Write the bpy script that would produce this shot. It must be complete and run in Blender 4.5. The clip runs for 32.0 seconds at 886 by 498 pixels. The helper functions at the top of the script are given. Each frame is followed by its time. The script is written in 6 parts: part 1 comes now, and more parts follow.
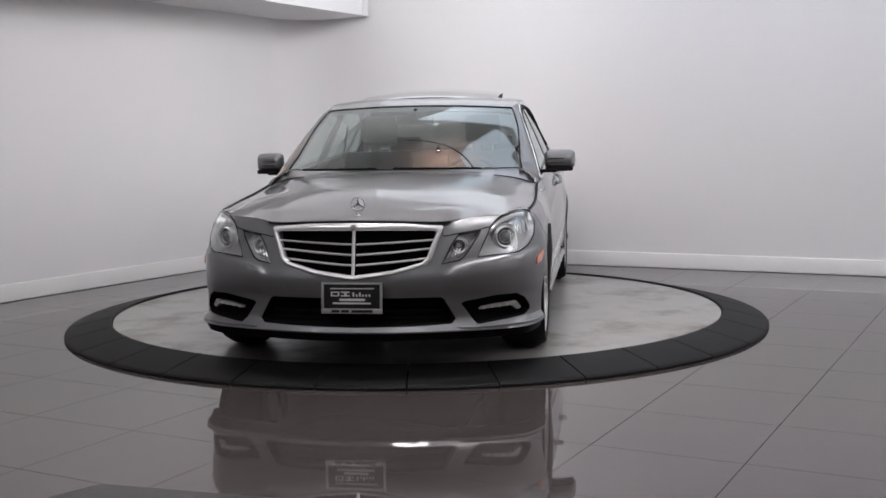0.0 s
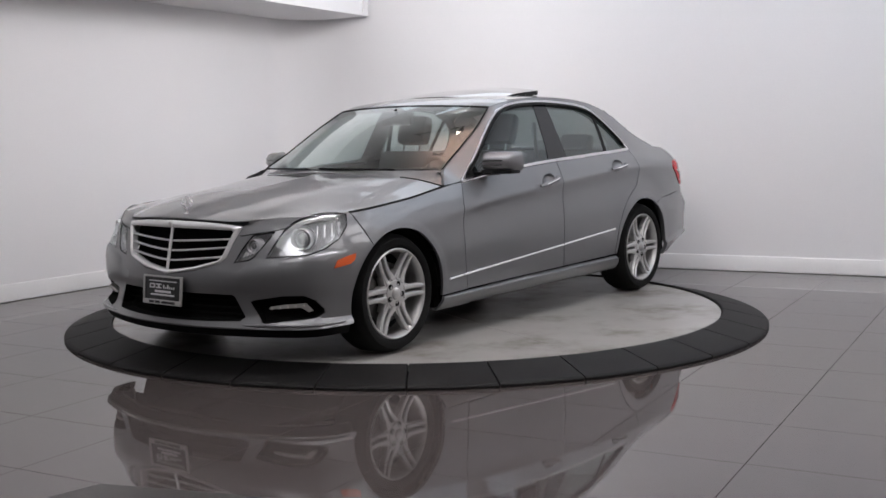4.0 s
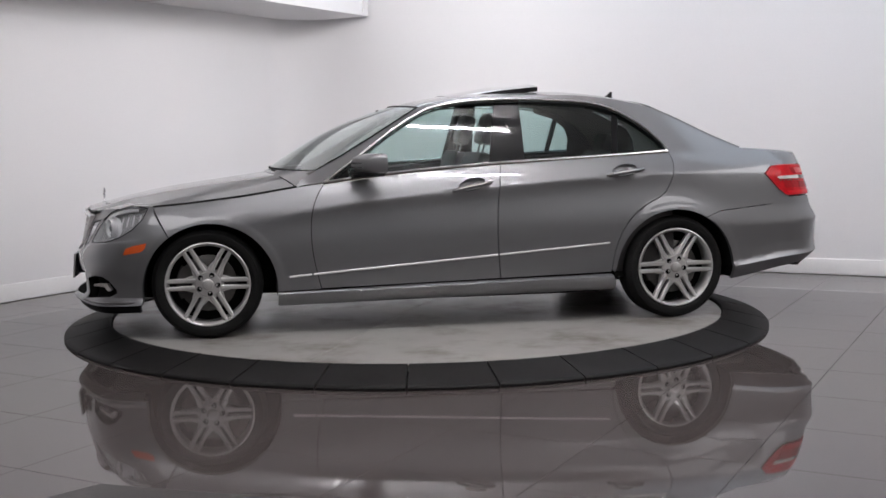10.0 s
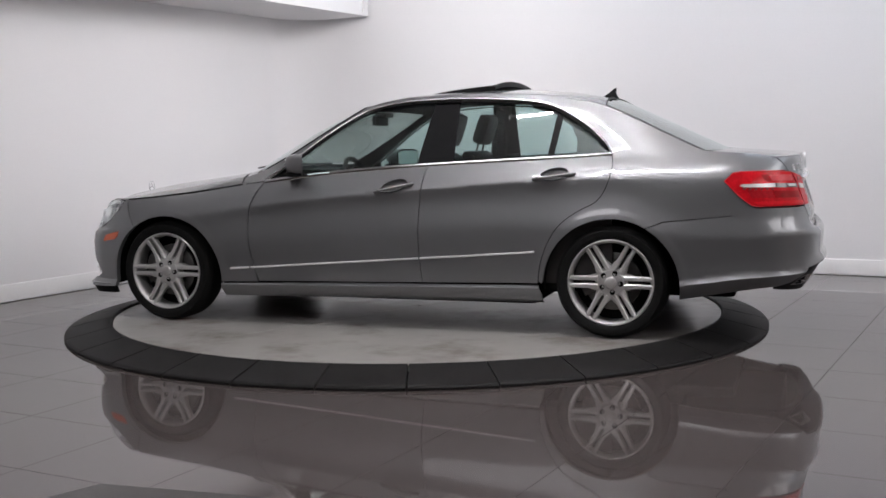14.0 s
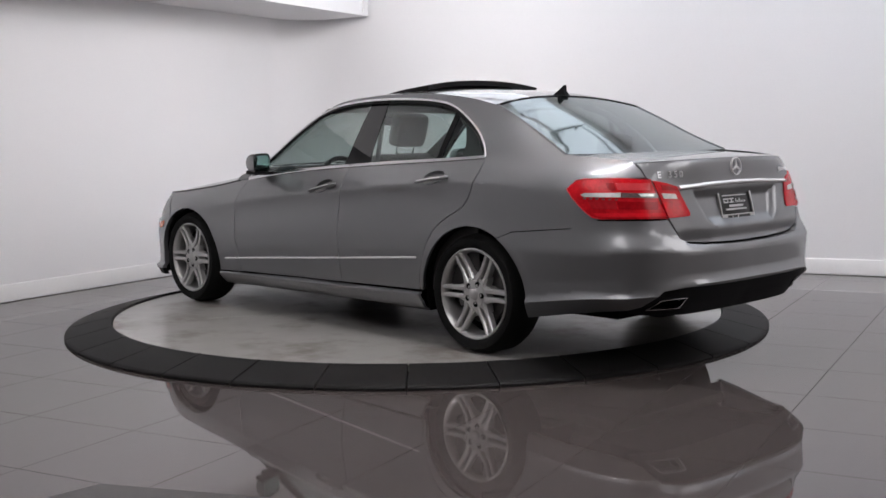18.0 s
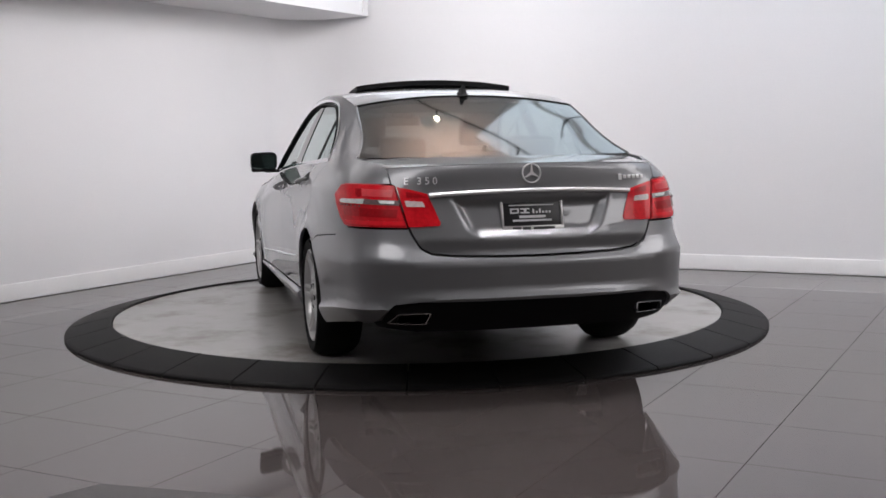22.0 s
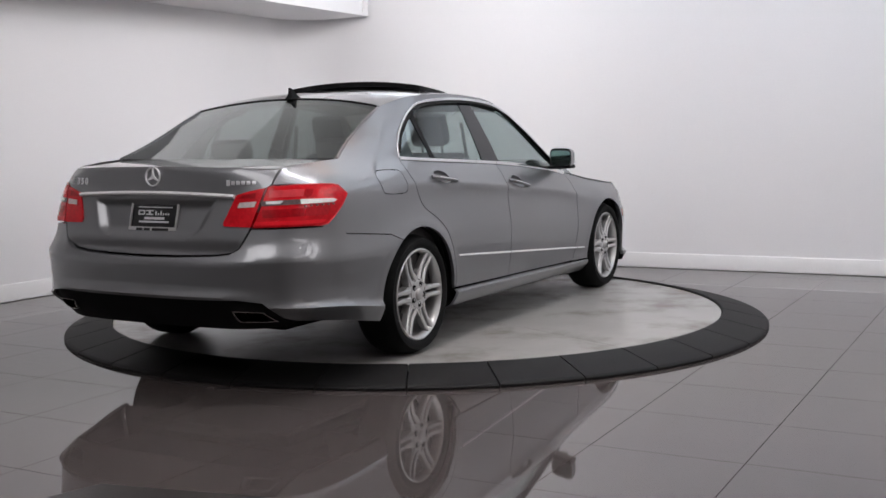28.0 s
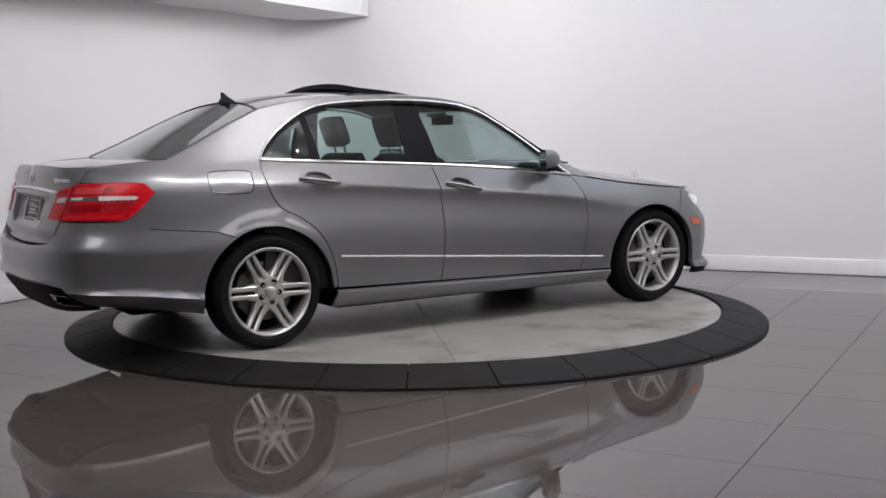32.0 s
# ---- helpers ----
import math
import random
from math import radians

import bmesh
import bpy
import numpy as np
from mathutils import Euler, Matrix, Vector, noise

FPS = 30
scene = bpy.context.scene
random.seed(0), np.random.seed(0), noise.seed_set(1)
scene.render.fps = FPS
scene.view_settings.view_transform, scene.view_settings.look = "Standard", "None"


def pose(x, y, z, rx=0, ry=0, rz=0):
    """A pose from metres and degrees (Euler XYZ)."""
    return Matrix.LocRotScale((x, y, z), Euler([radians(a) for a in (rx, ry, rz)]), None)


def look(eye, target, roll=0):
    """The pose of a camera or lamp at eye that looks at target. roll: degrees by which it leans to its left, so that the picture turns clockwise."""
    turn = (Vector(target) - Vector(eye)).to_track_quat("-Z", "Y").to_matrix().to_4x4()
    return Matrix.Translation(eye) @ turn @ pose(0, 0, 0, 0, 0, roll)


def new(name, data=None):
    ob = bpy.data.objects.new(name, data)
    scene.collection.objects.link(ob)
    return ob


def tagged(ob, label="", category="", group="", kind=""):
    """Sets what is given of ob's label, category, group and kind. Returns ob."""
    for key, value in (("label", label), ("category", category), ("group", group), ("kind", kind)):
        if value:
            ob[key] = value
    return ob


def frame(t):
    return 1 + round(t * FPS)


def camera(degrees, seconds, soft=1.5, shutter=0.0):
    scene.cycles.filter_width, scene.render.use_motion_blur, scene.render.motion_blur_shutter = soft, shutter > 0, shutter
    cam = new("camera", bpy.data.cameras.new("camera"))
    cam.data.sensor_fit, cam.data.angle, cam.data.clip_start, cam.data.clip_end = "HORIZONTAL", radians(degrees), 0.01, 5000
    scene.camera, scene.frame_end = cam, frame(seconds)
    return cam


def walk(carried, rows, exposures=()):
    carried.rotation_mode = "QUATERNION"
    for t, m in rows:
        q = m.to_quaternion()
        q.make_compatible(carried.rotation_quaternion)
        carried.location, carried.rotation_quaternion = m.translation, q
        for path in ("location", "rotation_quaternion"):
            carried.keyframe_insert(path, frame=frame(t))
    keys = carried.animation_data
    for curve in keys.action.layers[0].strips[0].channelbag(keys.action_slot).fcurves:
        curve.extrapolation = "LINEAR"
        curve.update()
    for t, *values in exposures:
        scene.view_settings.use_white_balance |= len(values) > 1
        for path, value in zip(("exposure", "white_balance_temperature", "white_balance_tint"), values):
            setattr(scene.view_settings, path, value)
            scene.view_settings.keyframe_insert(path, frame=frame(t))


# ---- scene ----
cam = camera(42.925, 32.0, soft=1.6)
EYE = (0.0, -7.678, 1.165)
YAW, PITCH, ROLL = radians(1.293), radians(-5.763), -0.844
AIM = (EYE[0] + math.sin(YAW) * math.cos(PITCH), EYE[1] + math.cos(YAW) * math.cos(PITCH), EYE[2] + math.sin(PITCH))
walk(cam, [(0.0, look(EYE, AIM, ROLL)), (32.0, look(EYE, AIM, ROLL))], exposures=[(0.0, 0.14), (2.0, 0.17), (5.0, 0.28), (8.0, 0.31), (14.0, 0.31), (20.0, 0.36), (25.0, 0.36), (29.0, 0.31), (32.0, 0.30)])

# heights: 0 is the top of the turntable, FLOOR the tiles round it
FLOOR = -0.066
CORNER = Vector((-1.21, 4.245, 0))
E1 = Vector((-0.519, -0.855, 0))     # along the wall on which the bulkhead hangs, away from the corner
E2 = Vector((0.887, -0.461, 0))      # along the other visible wall
LONG1, LONG2, CEIL = 16.0, 13.0, 3.62


def room(a, b, z=0.0):
    """A place in the room: a metres along one wall, b along the other, z up."""
    v = CORNER + E1 * a + E2 * b
    return Vector((v.x, v.y, z))


# ---- light ----
world = bpy.data.worlds.new("world")
scene.world = world
world.use_nodes = True
world.node_tree.nodes["Background"].inputs[0].default_value = (0.75, 0.85, 1.0, 1)
world.node_tree.nodes["Background"].inputs[1].default_value = 0.3


# ---- materials ----
def nodes_of(name):
    m = bpy.data.materials.new(name)
    m.use_nodes = True
    nt = m.node_tree
    return m, nt, nt.nodes["Principled BSDF"]


def mat(name, col, rough=0.5, metal=0.0, var=0.06, scale=6.0, fine=60.0, bump=0.0, coat=0.0, spec=0.5, rvar=0.0, trans=0.0, ior=1.45, emit=None):
    """A surface whose colour varies at two scales, with wear in its gloss and fine relief."""
    m, nt, b = nodes_of(name)
    L = nt.links.new
    tc = nt.nodes.new("ShaderNodeTexCoord")
    b.inputs["Base Color"].default_value = (*col, 1)
    b.inputs["Roughness"].default_value = rough
    b.inputs["Metallic"].default_value = metal
    b.inputs["Coat Weight"].default_value = coat
    b.inputs["Coat Roughness"].default_value = 0.03
    b.inputs["Specular IOR Level"].default_value = spec
    b.inputs["IOR"].default_value = ior
    b.inputs["Transmission Weight"].default_value = trans
    if emit:
        b.inputs["Emission Color"].default_value = (*emit[:3], 1)
        b.inputs["Emission Strength"].default_value = emit[3]
    big = nt.nodes.new("ShaderNodeTexNoise")
    big.inputs["Scale"].default_value, big.inputs["Detail"].default_value = scale, 5
    small = nt.nodes.new("ShaderNodeTexNoise")
    small.inputs["Scale"].default_value, small.inputs["Detail"].default_value = fine, 3
    L(tc.outputs["Object"], big.inputs["Vector"])
    L(tc.outputs["Object"], small.inputs["Vector"])
    add = nt.nodes.new("ShaderNodeMath")
    add.operation = "ADD"
    L(big.outputs["Fac"], add.inputs[0])
    L(small.outputs["Fac"], add.inputs[1])
    if var:
        mix = nt.nodes.new("ShaderNodeMapRange")
        mix.inputs["From Min"].default_value, mix.inputs["From Max"].default_value = 0.6, 1.4
        mix.inputs["To Min"].default_value, mix.inputs["To Max"].default_value = 1 - var, 1 + var
        L(add.outputs[0], mix.inputs["Value"])
        mul = nt.nodes.new("ShaderNodeVectorMath")
        mul.operation = "SCALE"
        mul.inputs[0].default_value = col
        L(mix.outputs[0], mul.inputs["Scale"])
        L(mul.outputs[0], b.inputs["Base Color"])
    if rvar:
        r = nt.nodes.new("ShaderNodeMapRange")
        r.inputs["From Min"].default_value, r.inputs["From Max"].default_value = 0.6, 1.4
        r.inputs["To Min"].default_value, r.inputs["To Max"].default_value = max(0.01, rough - rvar), rough + rvar
        L(add.outputs[0], r.inputs["Value"])
        L(r.outputs[0], b.inputs["Roughness"])
    if bump:
        bp = nt.nodes.new("ShaderNodeBump")
        bp.inputs["Strength"].default_value, bp.inputs["Distance"].default_value = bump, 0.002
        L(add.outputs[0], bp.inputs["Height"])
        L(bp.outputs[0], b.inputs["Normal"])
    return m


WALL = mat("white wall paint", (0.84, 0.83, 0.84), 0.75, var=0.02, scale=0.8, fine=90, bump=0.12)
TRIM = mat("white gloss trim", (0.82, 0.81, 0.81), 0.4, var=0.02)
FAR_WALL = mat("brown wall paint", (0.27, 0.245, 0.225), 0.85, var=0.05)
CEILING = mat("ceiling paint", (0.87, 0.86, 0.86), 0.9, var=0.03)
TILE = mat("polished grey tile", (0.069, 0.0582, 0.0560), 0.03, var=0.10, scale=1.3, fine=25, spec=0.45, rvar=0.015)
GROUT = mat("tile grout", (0.030, 0.026, 0.025), 0.7, var=0.1, spec=0.2)


def deck_mat():
    """Light grey sheet with soft brownish smudges and fine scuffs."""
    m = mat("worn light grey turntable top", (0.325, 0.316, 0.302), 0.25, var=0.06, scale=1.0, fine=5, spec=0.42, rvar=0.0)
    nt = m.node_tree
    b = nt.nodes["Principled BSDF"]
    old = b.inputs["Base Color"].links[0].from_socket
    tc, n1, n2 = nt.nodes.new("ShaderNodeTexCoord"), nt.nodes.new("ShaderNodeTexNoise"), nt.nodes.new("ShaderNodeMapRange")
    n1.inputs["Scale"].default_value, n1.inputs["Detail"].default_value, n1.inputs["Roughness"].default_value = 1.7, 7, 0.62
    n2.inputs["From Min"].default_value, n2.inputs["From Max"].default_value = 0.46, 0.70
    n2.inputs["To Max"].default_value = 0.85
    n2.interpolation_type = "SMOOTHSTEP"
    mix = nt.nodes.new("ShaderNodeMix")
    mix.data_type = "RGBA"
    nt.links.new(tc.outputs["Object"], n1.inputs["Vector"])
    nt.links.new(n1.outputs["Fac"], n2.inputs["Value"])
    nt.links.new(n2.outputs[0], mix.inputs[0])
    nt.links.new(old, mix.inputs[6])
    mix.inputs[7].default_value = (0.17, 0.150, 0.130, 1)
    nt.links.new(mix.outputs[2], b.inputs["Base Color"])
    return m


DISC = deck_mat()
RUBBER = mat("black rubber ramp", (0.0105, 0.0101, 0.0101), 0.55, var=0.45, scale=2.6, fine=120, bump=0.25, spec=0.12)
MAT_RUG = mat("dark floor mat", (0.03, 0.026, 0.025), 0.30, var=0.1, fine=200, bump=0.3)

PAINT = mat("grey metallic car paint", (0.193, 0.196, 0.203), 0.48, metal=0.80, var=0.02, scale=3, fine=900, coat=1.0)
CHROME = mat("chrome", (0.78, 0.78, 0.79), 0.10, metal=1.0, var=0.0)
SATIN = mat("satin aluminium", (0.46, 0.455, 0.45), 0.32, metal=0.5, var=0.05, coat=0.4)
DARK_STEEL = mat("brake steel", (0.11, 0.108, 0.105), 0.4, metal=0.9, var=0.15)
BLACK = mat("black plastic", (0.007, 0.007, 0.0075), 0.5, var=0.1, fine=150, bump=0.1, spec=0.10)
GLOSS_BLACK = mat("gloss black", (0.010, 0.010, 0.011), 0.03, var=0.0, coat=0.0, spec=0.45)
TYRE = mat("tyre rubber", (0.009, 0.009, 0.009), 0.7, var=0.15, fine=80, bump=0.2, spec=0.10)
LEATHER = mat("black leather", (0.022, 0.020, 0.020), 0.5, var=0.1, fine=120, bump=0.3)
HEADLINER = mat("grey headliner", (0.09, 0.086, 0.083), 0.9, var=0.05, fine=200, bump=0.2)
UNDER = mat("underbody", (0.005, 0.005, 0.005), 0.85, var=0.2, spec=0.1)
RED = mat("red lamp plastic", (0.52, 0.008, 0.015), 0.22, var=0.25, scale=14, fine=60, coat=0.15, spec=0.18)
AMBER = mat("amber reflector", (0.62, 0.10, 0.022), 0.2, var=0.08, fine=300, coat=1.0)
WHITE_LAMP = mat("clear white lamp", (0.72, 0.70, 0.68), 0.25, metal=0.2, var=0.12, scale=30, coat=0.4, spec=0.3)
PLATE_BLACK = mat("black plate card", (0.010, 0.010, 0.011), 0.35, var=0.05)
PLATE_GREY = mat("pale grey print", (0.62, 0.62, 0.63), 0.4, var=0.03)
LAMP_GLOW = mat("lamp tube", (0.9, 0.9, 0.9), 0.5, var=0.0, emit=(1.015, 0.985, 1.015, 250.0))
FILL_GLOW = mat("fill panel diffuser", (0.9, 0.9, 0.9), 0.5, var=0.0, emit=(1.015, 0.985, 1.01, 3.5))
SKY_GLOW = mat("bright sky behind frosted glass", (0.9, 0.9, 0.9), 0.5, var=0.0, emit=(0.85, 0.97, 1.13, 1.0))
DIM_GLOW = mat("dim bulb", (0.9, 0.9, 0.9), 0.5, var=0.0, emit=(0.90, 0.98, 1.07, 0.85))
PALE_GLOW = mat("pale glow of the assumed window", (0.9, 0.9, 0.9), 0.5, var=0.0, emit=(0.88, 0.97, 1.10, 0.58))
SPOT_GLOW = mat("spot bulb", (0.9, 0.9, 0.9), 0.5, var=0.0, emit=(1.0, 0.9, 0.75, 40.0))


def glass_mat(name, tint, gloss=0.02, base=0.085):
    """Thin tinted pane: what is behind shows through, and it mirrors by its Fresnel gloss."""
    m, nt, b = nodes_of(name)
    out = nt.nodes["Material Output"]
    tr, gl = nt.nodes.new("ShaderNodeBsdfTransparent"), nt.nodes.new("ShaderNodeBsdfGlossy")
    mix, lw = nt.nodes.new("ShaderNodeMixShader"), nt.nodes.new("ShaderNodeLayerWeight")
    tr.inputs[0].default_value = (*tint, 1)
    gl.inputs["Roughness"].default_value = gloss
    gl.inputs["Color"].default_value = (0.95, 1.0, 0.99, 1)
    lw.inputs["Blend"].default_value = 0.5
    pw, mr = nt.nodes.new("ShaderNodeMath"), nt.nodes.new("ShaderNodeMapRange")
    pw.operation = "POWER"
    pw.inputs[1].default_value = 4.0
    nt.links.new(lw.outputs["Facing"], pw.inputs[0])
    nt.links.new(pw.outputs[0], mr.inputs["Value"])
    mr.inputs["To Min"].default_value, mr.inputs["To Max"].default_value = base, 1.0
    nt.links.new(mr.outputs[0], mix.inputs[0])
    nt.links.new(tr.outputs[0], mix.inputs[1])
    nt.links.new(gl.outputs[0], mix.inputs[2])
    nt.links.new(mix.outputs[0], out.inputs["Surface"])
    nt.nodes.remove(b)
    return m


GLASS = glass_mat("green tinted car glass", (0.65, 0.775, 0.755))
SCREEN = glass_mat("tinted screen glass", (0.55, 0.593, 0.58), 0.02, 0.165)
LETTER = mat("bright letter plating", (0.68, 0.68, 0.69), 0.28, metal=0.3, var=0.0)
BRIGHT = mat("bright satin chrome", (0.90, 0.90, 0.91), 0.2, metal=0.4, var=0.0)
REAR_SCREEN = glass_mat("dark tinted rear screen", (0.22, 0.238, 0.232), 0.05, 0.135)
LENS = glass_mat("clear lamp lens", (0.95, 0.96, 0.97), 0.02, 0.06)


# ---- mesh helpers ----
def mesh_of(name, verts, faces, material, sharp=38.0):
    me = bpy.data.meshes.new(name)
    me.from_pydata([tuple(v) for v in verts], [], faces)
    me.materials.append(material)
    me.shade_smooth()
    me.set_sharp_from_angle(angle=radians(sharp))
    return me


def join(*pieces):
    """Several (verts, faces) as one."""
    vs, fs = [], []
    for v, f in pieces:
        n = len(vs)
        vs.extend(tuple(p) for p in v)
        fs.extend(tuple(i + n for i in q) for q in f)
    return vs, fs


def part(name, vf, material, parent=None, label="", sharp=38.0):
    """Links (verts, faces) as one mesh object under its thing."""
    ob = new(name, mesh_of(name, vf[0], vf[1], material, sharp))
    if parent:
        ob.parent = parent
    if label:
        ob["label"] = label
    return ob


def empty(name, m=None):
    ob = new(name)
    ob.empty_display_size = 0.2
    if m is not None:
        ob.matrix_world = m
    return ob


def box(x0, x1, y0, y1, z0, z1, r=0.0):
    """A box with bevelled edges."""
    bm = bmesh.new()
    bmesh.ops.create_cube(bm, size=1)
    for v in bm.verts:
        v.co = ((x0 + x1) / 2 + v.co.x * (x1 - x0), (y0 + y1) / 2 + v.co.y * (y1 - y0), (z0 + z1) / 2 + v.co.z * (z1 - z0))
    if r:
        bmesh.ops.bevel(bm, geom=bm.edges[:], offset=r, segments=2, profile=0.6, affect="EDGES")
    out = ([v.co.copy() for v in bm.verts], [[v.index for v in f.verts] for f in bm.faces])
    bm.verts.index_update()
    out = ([v.co.copy() for v in bm.verts], [[v.index for v in f.verts] for f in bm.faces])
    bm.free()
    return out


def moved(vf, m):
    return [m @ Vector(v) for v in vf[0]], vf[1]


def flip(vf):
    """Mirror in y."""
    return [(v[0], -v[1], v[2]) for v in vf[0]], [tuple(reversed(f)) for f in vf[1]]


def lathe(profile, n=48, axis="y"):
    """Turns a profile of (radius, along) about an axis through the origin."""
    vs, fs = [], []
    k = len(profile)
    for i in range(n):
        a = 2 * math.pi * i / n
        for r, h in profile:
            c, s = r * math.cos(a), r * math.sin(a)
            vs.append((c, h, s) if axis == "y" else (c, s, h) if axis == "z" else (h, c, s))
    for i in range(n):
        j = (i + 1) % n
        for q in range(k - 1):
            f = (i * k + q, j * k + q, j * k + q + 1, i * k + q + 1)
            fs.append(f if axis == "z" else tuple(reversed(f)))
    return vs, fs


def tube(points, radius, n=8, closed=False, flat=1.0, up=(0, 0, 1)):
    """A rod along points; flat squeezes it across `up`."""
    pts = [Vector(p) for p in points]
    vs, fs = [], []
    m = len(pts)
    for i, p in enumerate(pts):
        a = pts[(i - 1) % m] if closed or i else p
        b = pts[(i + 1) % m] if closed or i < m - 1 else p
        d = (b - a).normalized()
        s = d.cross(Vector(up))
        s = s.normalized() if s.length > 1e-6 else Vector((1, 0, 0))
        t = s.cross(d).normalized()
        for k in range(n):
            w = 2 * math.pi * (k + 0.5) / n
            vs.append(p + s * (math.cos(w) * radius * flat) + t * (math.sin(w) * radius))
    for i in range(m if closed else m - 1):
        j = (i + 1) % m
        for k in range(n):
            l = (k + 1) % n
            fs.append((i * n + k, i * n + l, j * n + l, j * n + k))
    if not closed:
        fs.append(tuple(range(n)))
        fs.append(tuple((m - 1) * n + k for k in reversed(range(n))))
    return vs, fs


def slab(poly, z0, z1):
    """A flat plate from a plan polygon (x, y)."""
    n = len(poly)
    vs = [(x, y, z0) for x, y in poly] + [(x, y, z1) for x, y in poly]
    fs = [tuple(reversed(range(n))), tuple(range(n, 2 * n))]
    fs += [(i, (i + 1) % n, n + (i + 1) % n, n + i) for i in range(n)]
    return vs, fs


# ---- lamps and daylight of the hall, some added out of view ----
def tube_lamp(p, q):
    """Hanging tube with its housing; the tube itself gives the light."""
    p, q = Vector(p), Vector(q)
    f = empty("tube_light", Matrix.Translation((p + q) / 2))
    tagged(f, "long white fluorescent tube light under the ceiling", "ceiling light", group="tube lights")
    m = Matrix.Translation(-(p + q) / 2)
    part("housing", moved(tube([p + Vector((0, 0, 0.065)), q + Vector((0, 0, 0.065))], 0.022, 8, flat=1.2), m), TRIM, f)
    part("tube", moved(tube([p, q], 0.014, 10), m), LAMP_GLOW, f)
    for e in (p, q):
        part("hanger", moved(tube([e + Vector((0, 0, 0.1)), (e.x, e.y, CEIL)], 0.008, 6), m), TRIM, f)


zt = 3.37
tube_lamp((-0.45, -2.27, zt), (0.62, -2.355, zt))
tube_lamp((0.66, -2.36, zt), (1.55, -2.43, zt))

# straight black lighting rail over the turntable with small spot lamps
RAIL_D = Vector((0.935, -0.355, 0))
RAIL_O = Vector((0.31, 0.44, zt + 0.02))
rail = empty("lighting_rail", Matrix.Translation(RAIL_O))
tagged(rail, "straight black lighting rail with small spot lamps", "lighting rail")
part("rail", tube([tuple(RAIL_D * -0.62), tuple(RAIL_D * 2.1)], 0.011, 6), BLACK, rail)
for t_ in (-0.55, 1.95):
    part("rail_hanger", tube([tuple(RAIL_D * t_ + Vector((0, 0, 0.02))), tuple(RAIL_D * t_ + Vector((0, 0, CEIL - zt - 0.03)))], 0.008, 6), BLACK, rail)
HEAD = lathe([(0.0, 0.03), (0.026, 0.03), (0.036, -0.01), (0.042, -0.08), (0.024, -0.076), (0.032, -0.03), (0.0, -0.03)], 24, "z")
BULB = lathe([(0.0, -0.072), (0.017, -0.070), (0.024, -0.064)], 20, "z")
for t_, lit in ((0.02, True), (0.84, True), (1.75, False)):
    o_ = RAIL_D * t_ + Vector((-0.01, -0.13, 0.0))
    m_ = Matrix.Translation(o_) @ Matrix.Rotation(radians(-58), 4, "X")
    part("spot_arm", tube([tuple(RAIL_D * t_), tuple(o_ + Vector((0, 0.02, 0.01)))], 0.010, 6), BLACK, rail)
    part("spot_head", moved(HEAD, m_), BLACK, rail)
    part("spot_bulb", moved(BULB, m_), SPOT_GLOW if lit else DIM_GLOW, rail)

# second black rail, bent, in front of the skylight
bent = empty("lighting_rail", pose(2.06, 1.56, zt + 0.02))
tagged(bent, "bent black lighting rail below the skylight", "lighting rail")
part("rail", tube([(-0.42, -0.80, 0), (0.0, 0.0, 0)], 0.016, 6), BLACK, bent)
part("rail", tube([(0.0, 0.0, 0), (1.30, -0.42, 0)], 0.016, 6), BLACK, bent)
part("rail", tube([(0.0, 0.0, 0), (0.06, 0.16, 0), (1.40, -0.26, 0)], 0.010, 6), BLACK, bent)
for p_ in ((-0.40, -0.76), (0.0, 0.0), (1.25, -0.40)):
    part("rail_hanger", tube([(p_[0], p_[1], 0.01), (p_[0], p_[1], CEIL - zt - 0.03)], 0.008, 6), BLACK, bent)


def spot(name, eye, target, watts, colour=(1.0, 0.62, 0.42), soft=0.03, wide=150):
    d = bpy.data.lights.new(name, "SPOT")
    d.energy, d.color, d.spot_size, d.spot_blend, d.shadow_soft_size = watts, colour, radians(wide), 1.0, soft
    ob = new(name, d)
    ob.matrix_world = look(eye, target)


def wall_fill_spot(x, y, target, watts, soft):
    """A white fill lamp on a short stem, added to wash the walls."""
    f = empty("wall_fill_spot", pose(x, y, CEIL - 0.001))
    tagged(f, "small white fill lamp on a stem, added unseen under the ceiling", "ceiling light", group="ceiling spots")
    part("stem", tube([(0, 0, 0), (0, 0, -0.72)], 0.010, 8), TRIM, f)
    part("shade", moved(lathe([(0.0, 0.02), (0.035, 0.02), (0.055, -0.03), (0.062, -0.07), (0.05, -0.068), (0.045, -0.03), (0.0, -0.01)], 24, "z"), Matrix.Translation((0, 0, -0.73))), TRIM, f)
    part("bulb", moved(lathe([(0.0, -0.06), (0.02, -0.055), (0.03, -0.04), (0.03, -0.02)], 20, "z"), Matrix.Translation((0, 0, -0.73))), DIM_GLOW, f)
    spot("spot_lamp", Vector((x, y, CEIL - 0.92)), target, watts, (1.0, 0.975, 0.98), soft, 180)


# warm spots added below the two rail lamps, for their glow on the ceiling
spot("spot_lamp", RAIL_O + RAIL_D * 0.02 + Vector((0.10, -0.36, -0.42)), (0.50, -0.06, CEIL), 29, (1.0, 0.63, 0.49))
spot("spot_lamp", RAIL_O + RAIL_D * 0.84 + Vector((0.02, -0.36, -0.22)), (1.17, -0.36, CEIL), 12, (1.0, 0.57, 0.40))
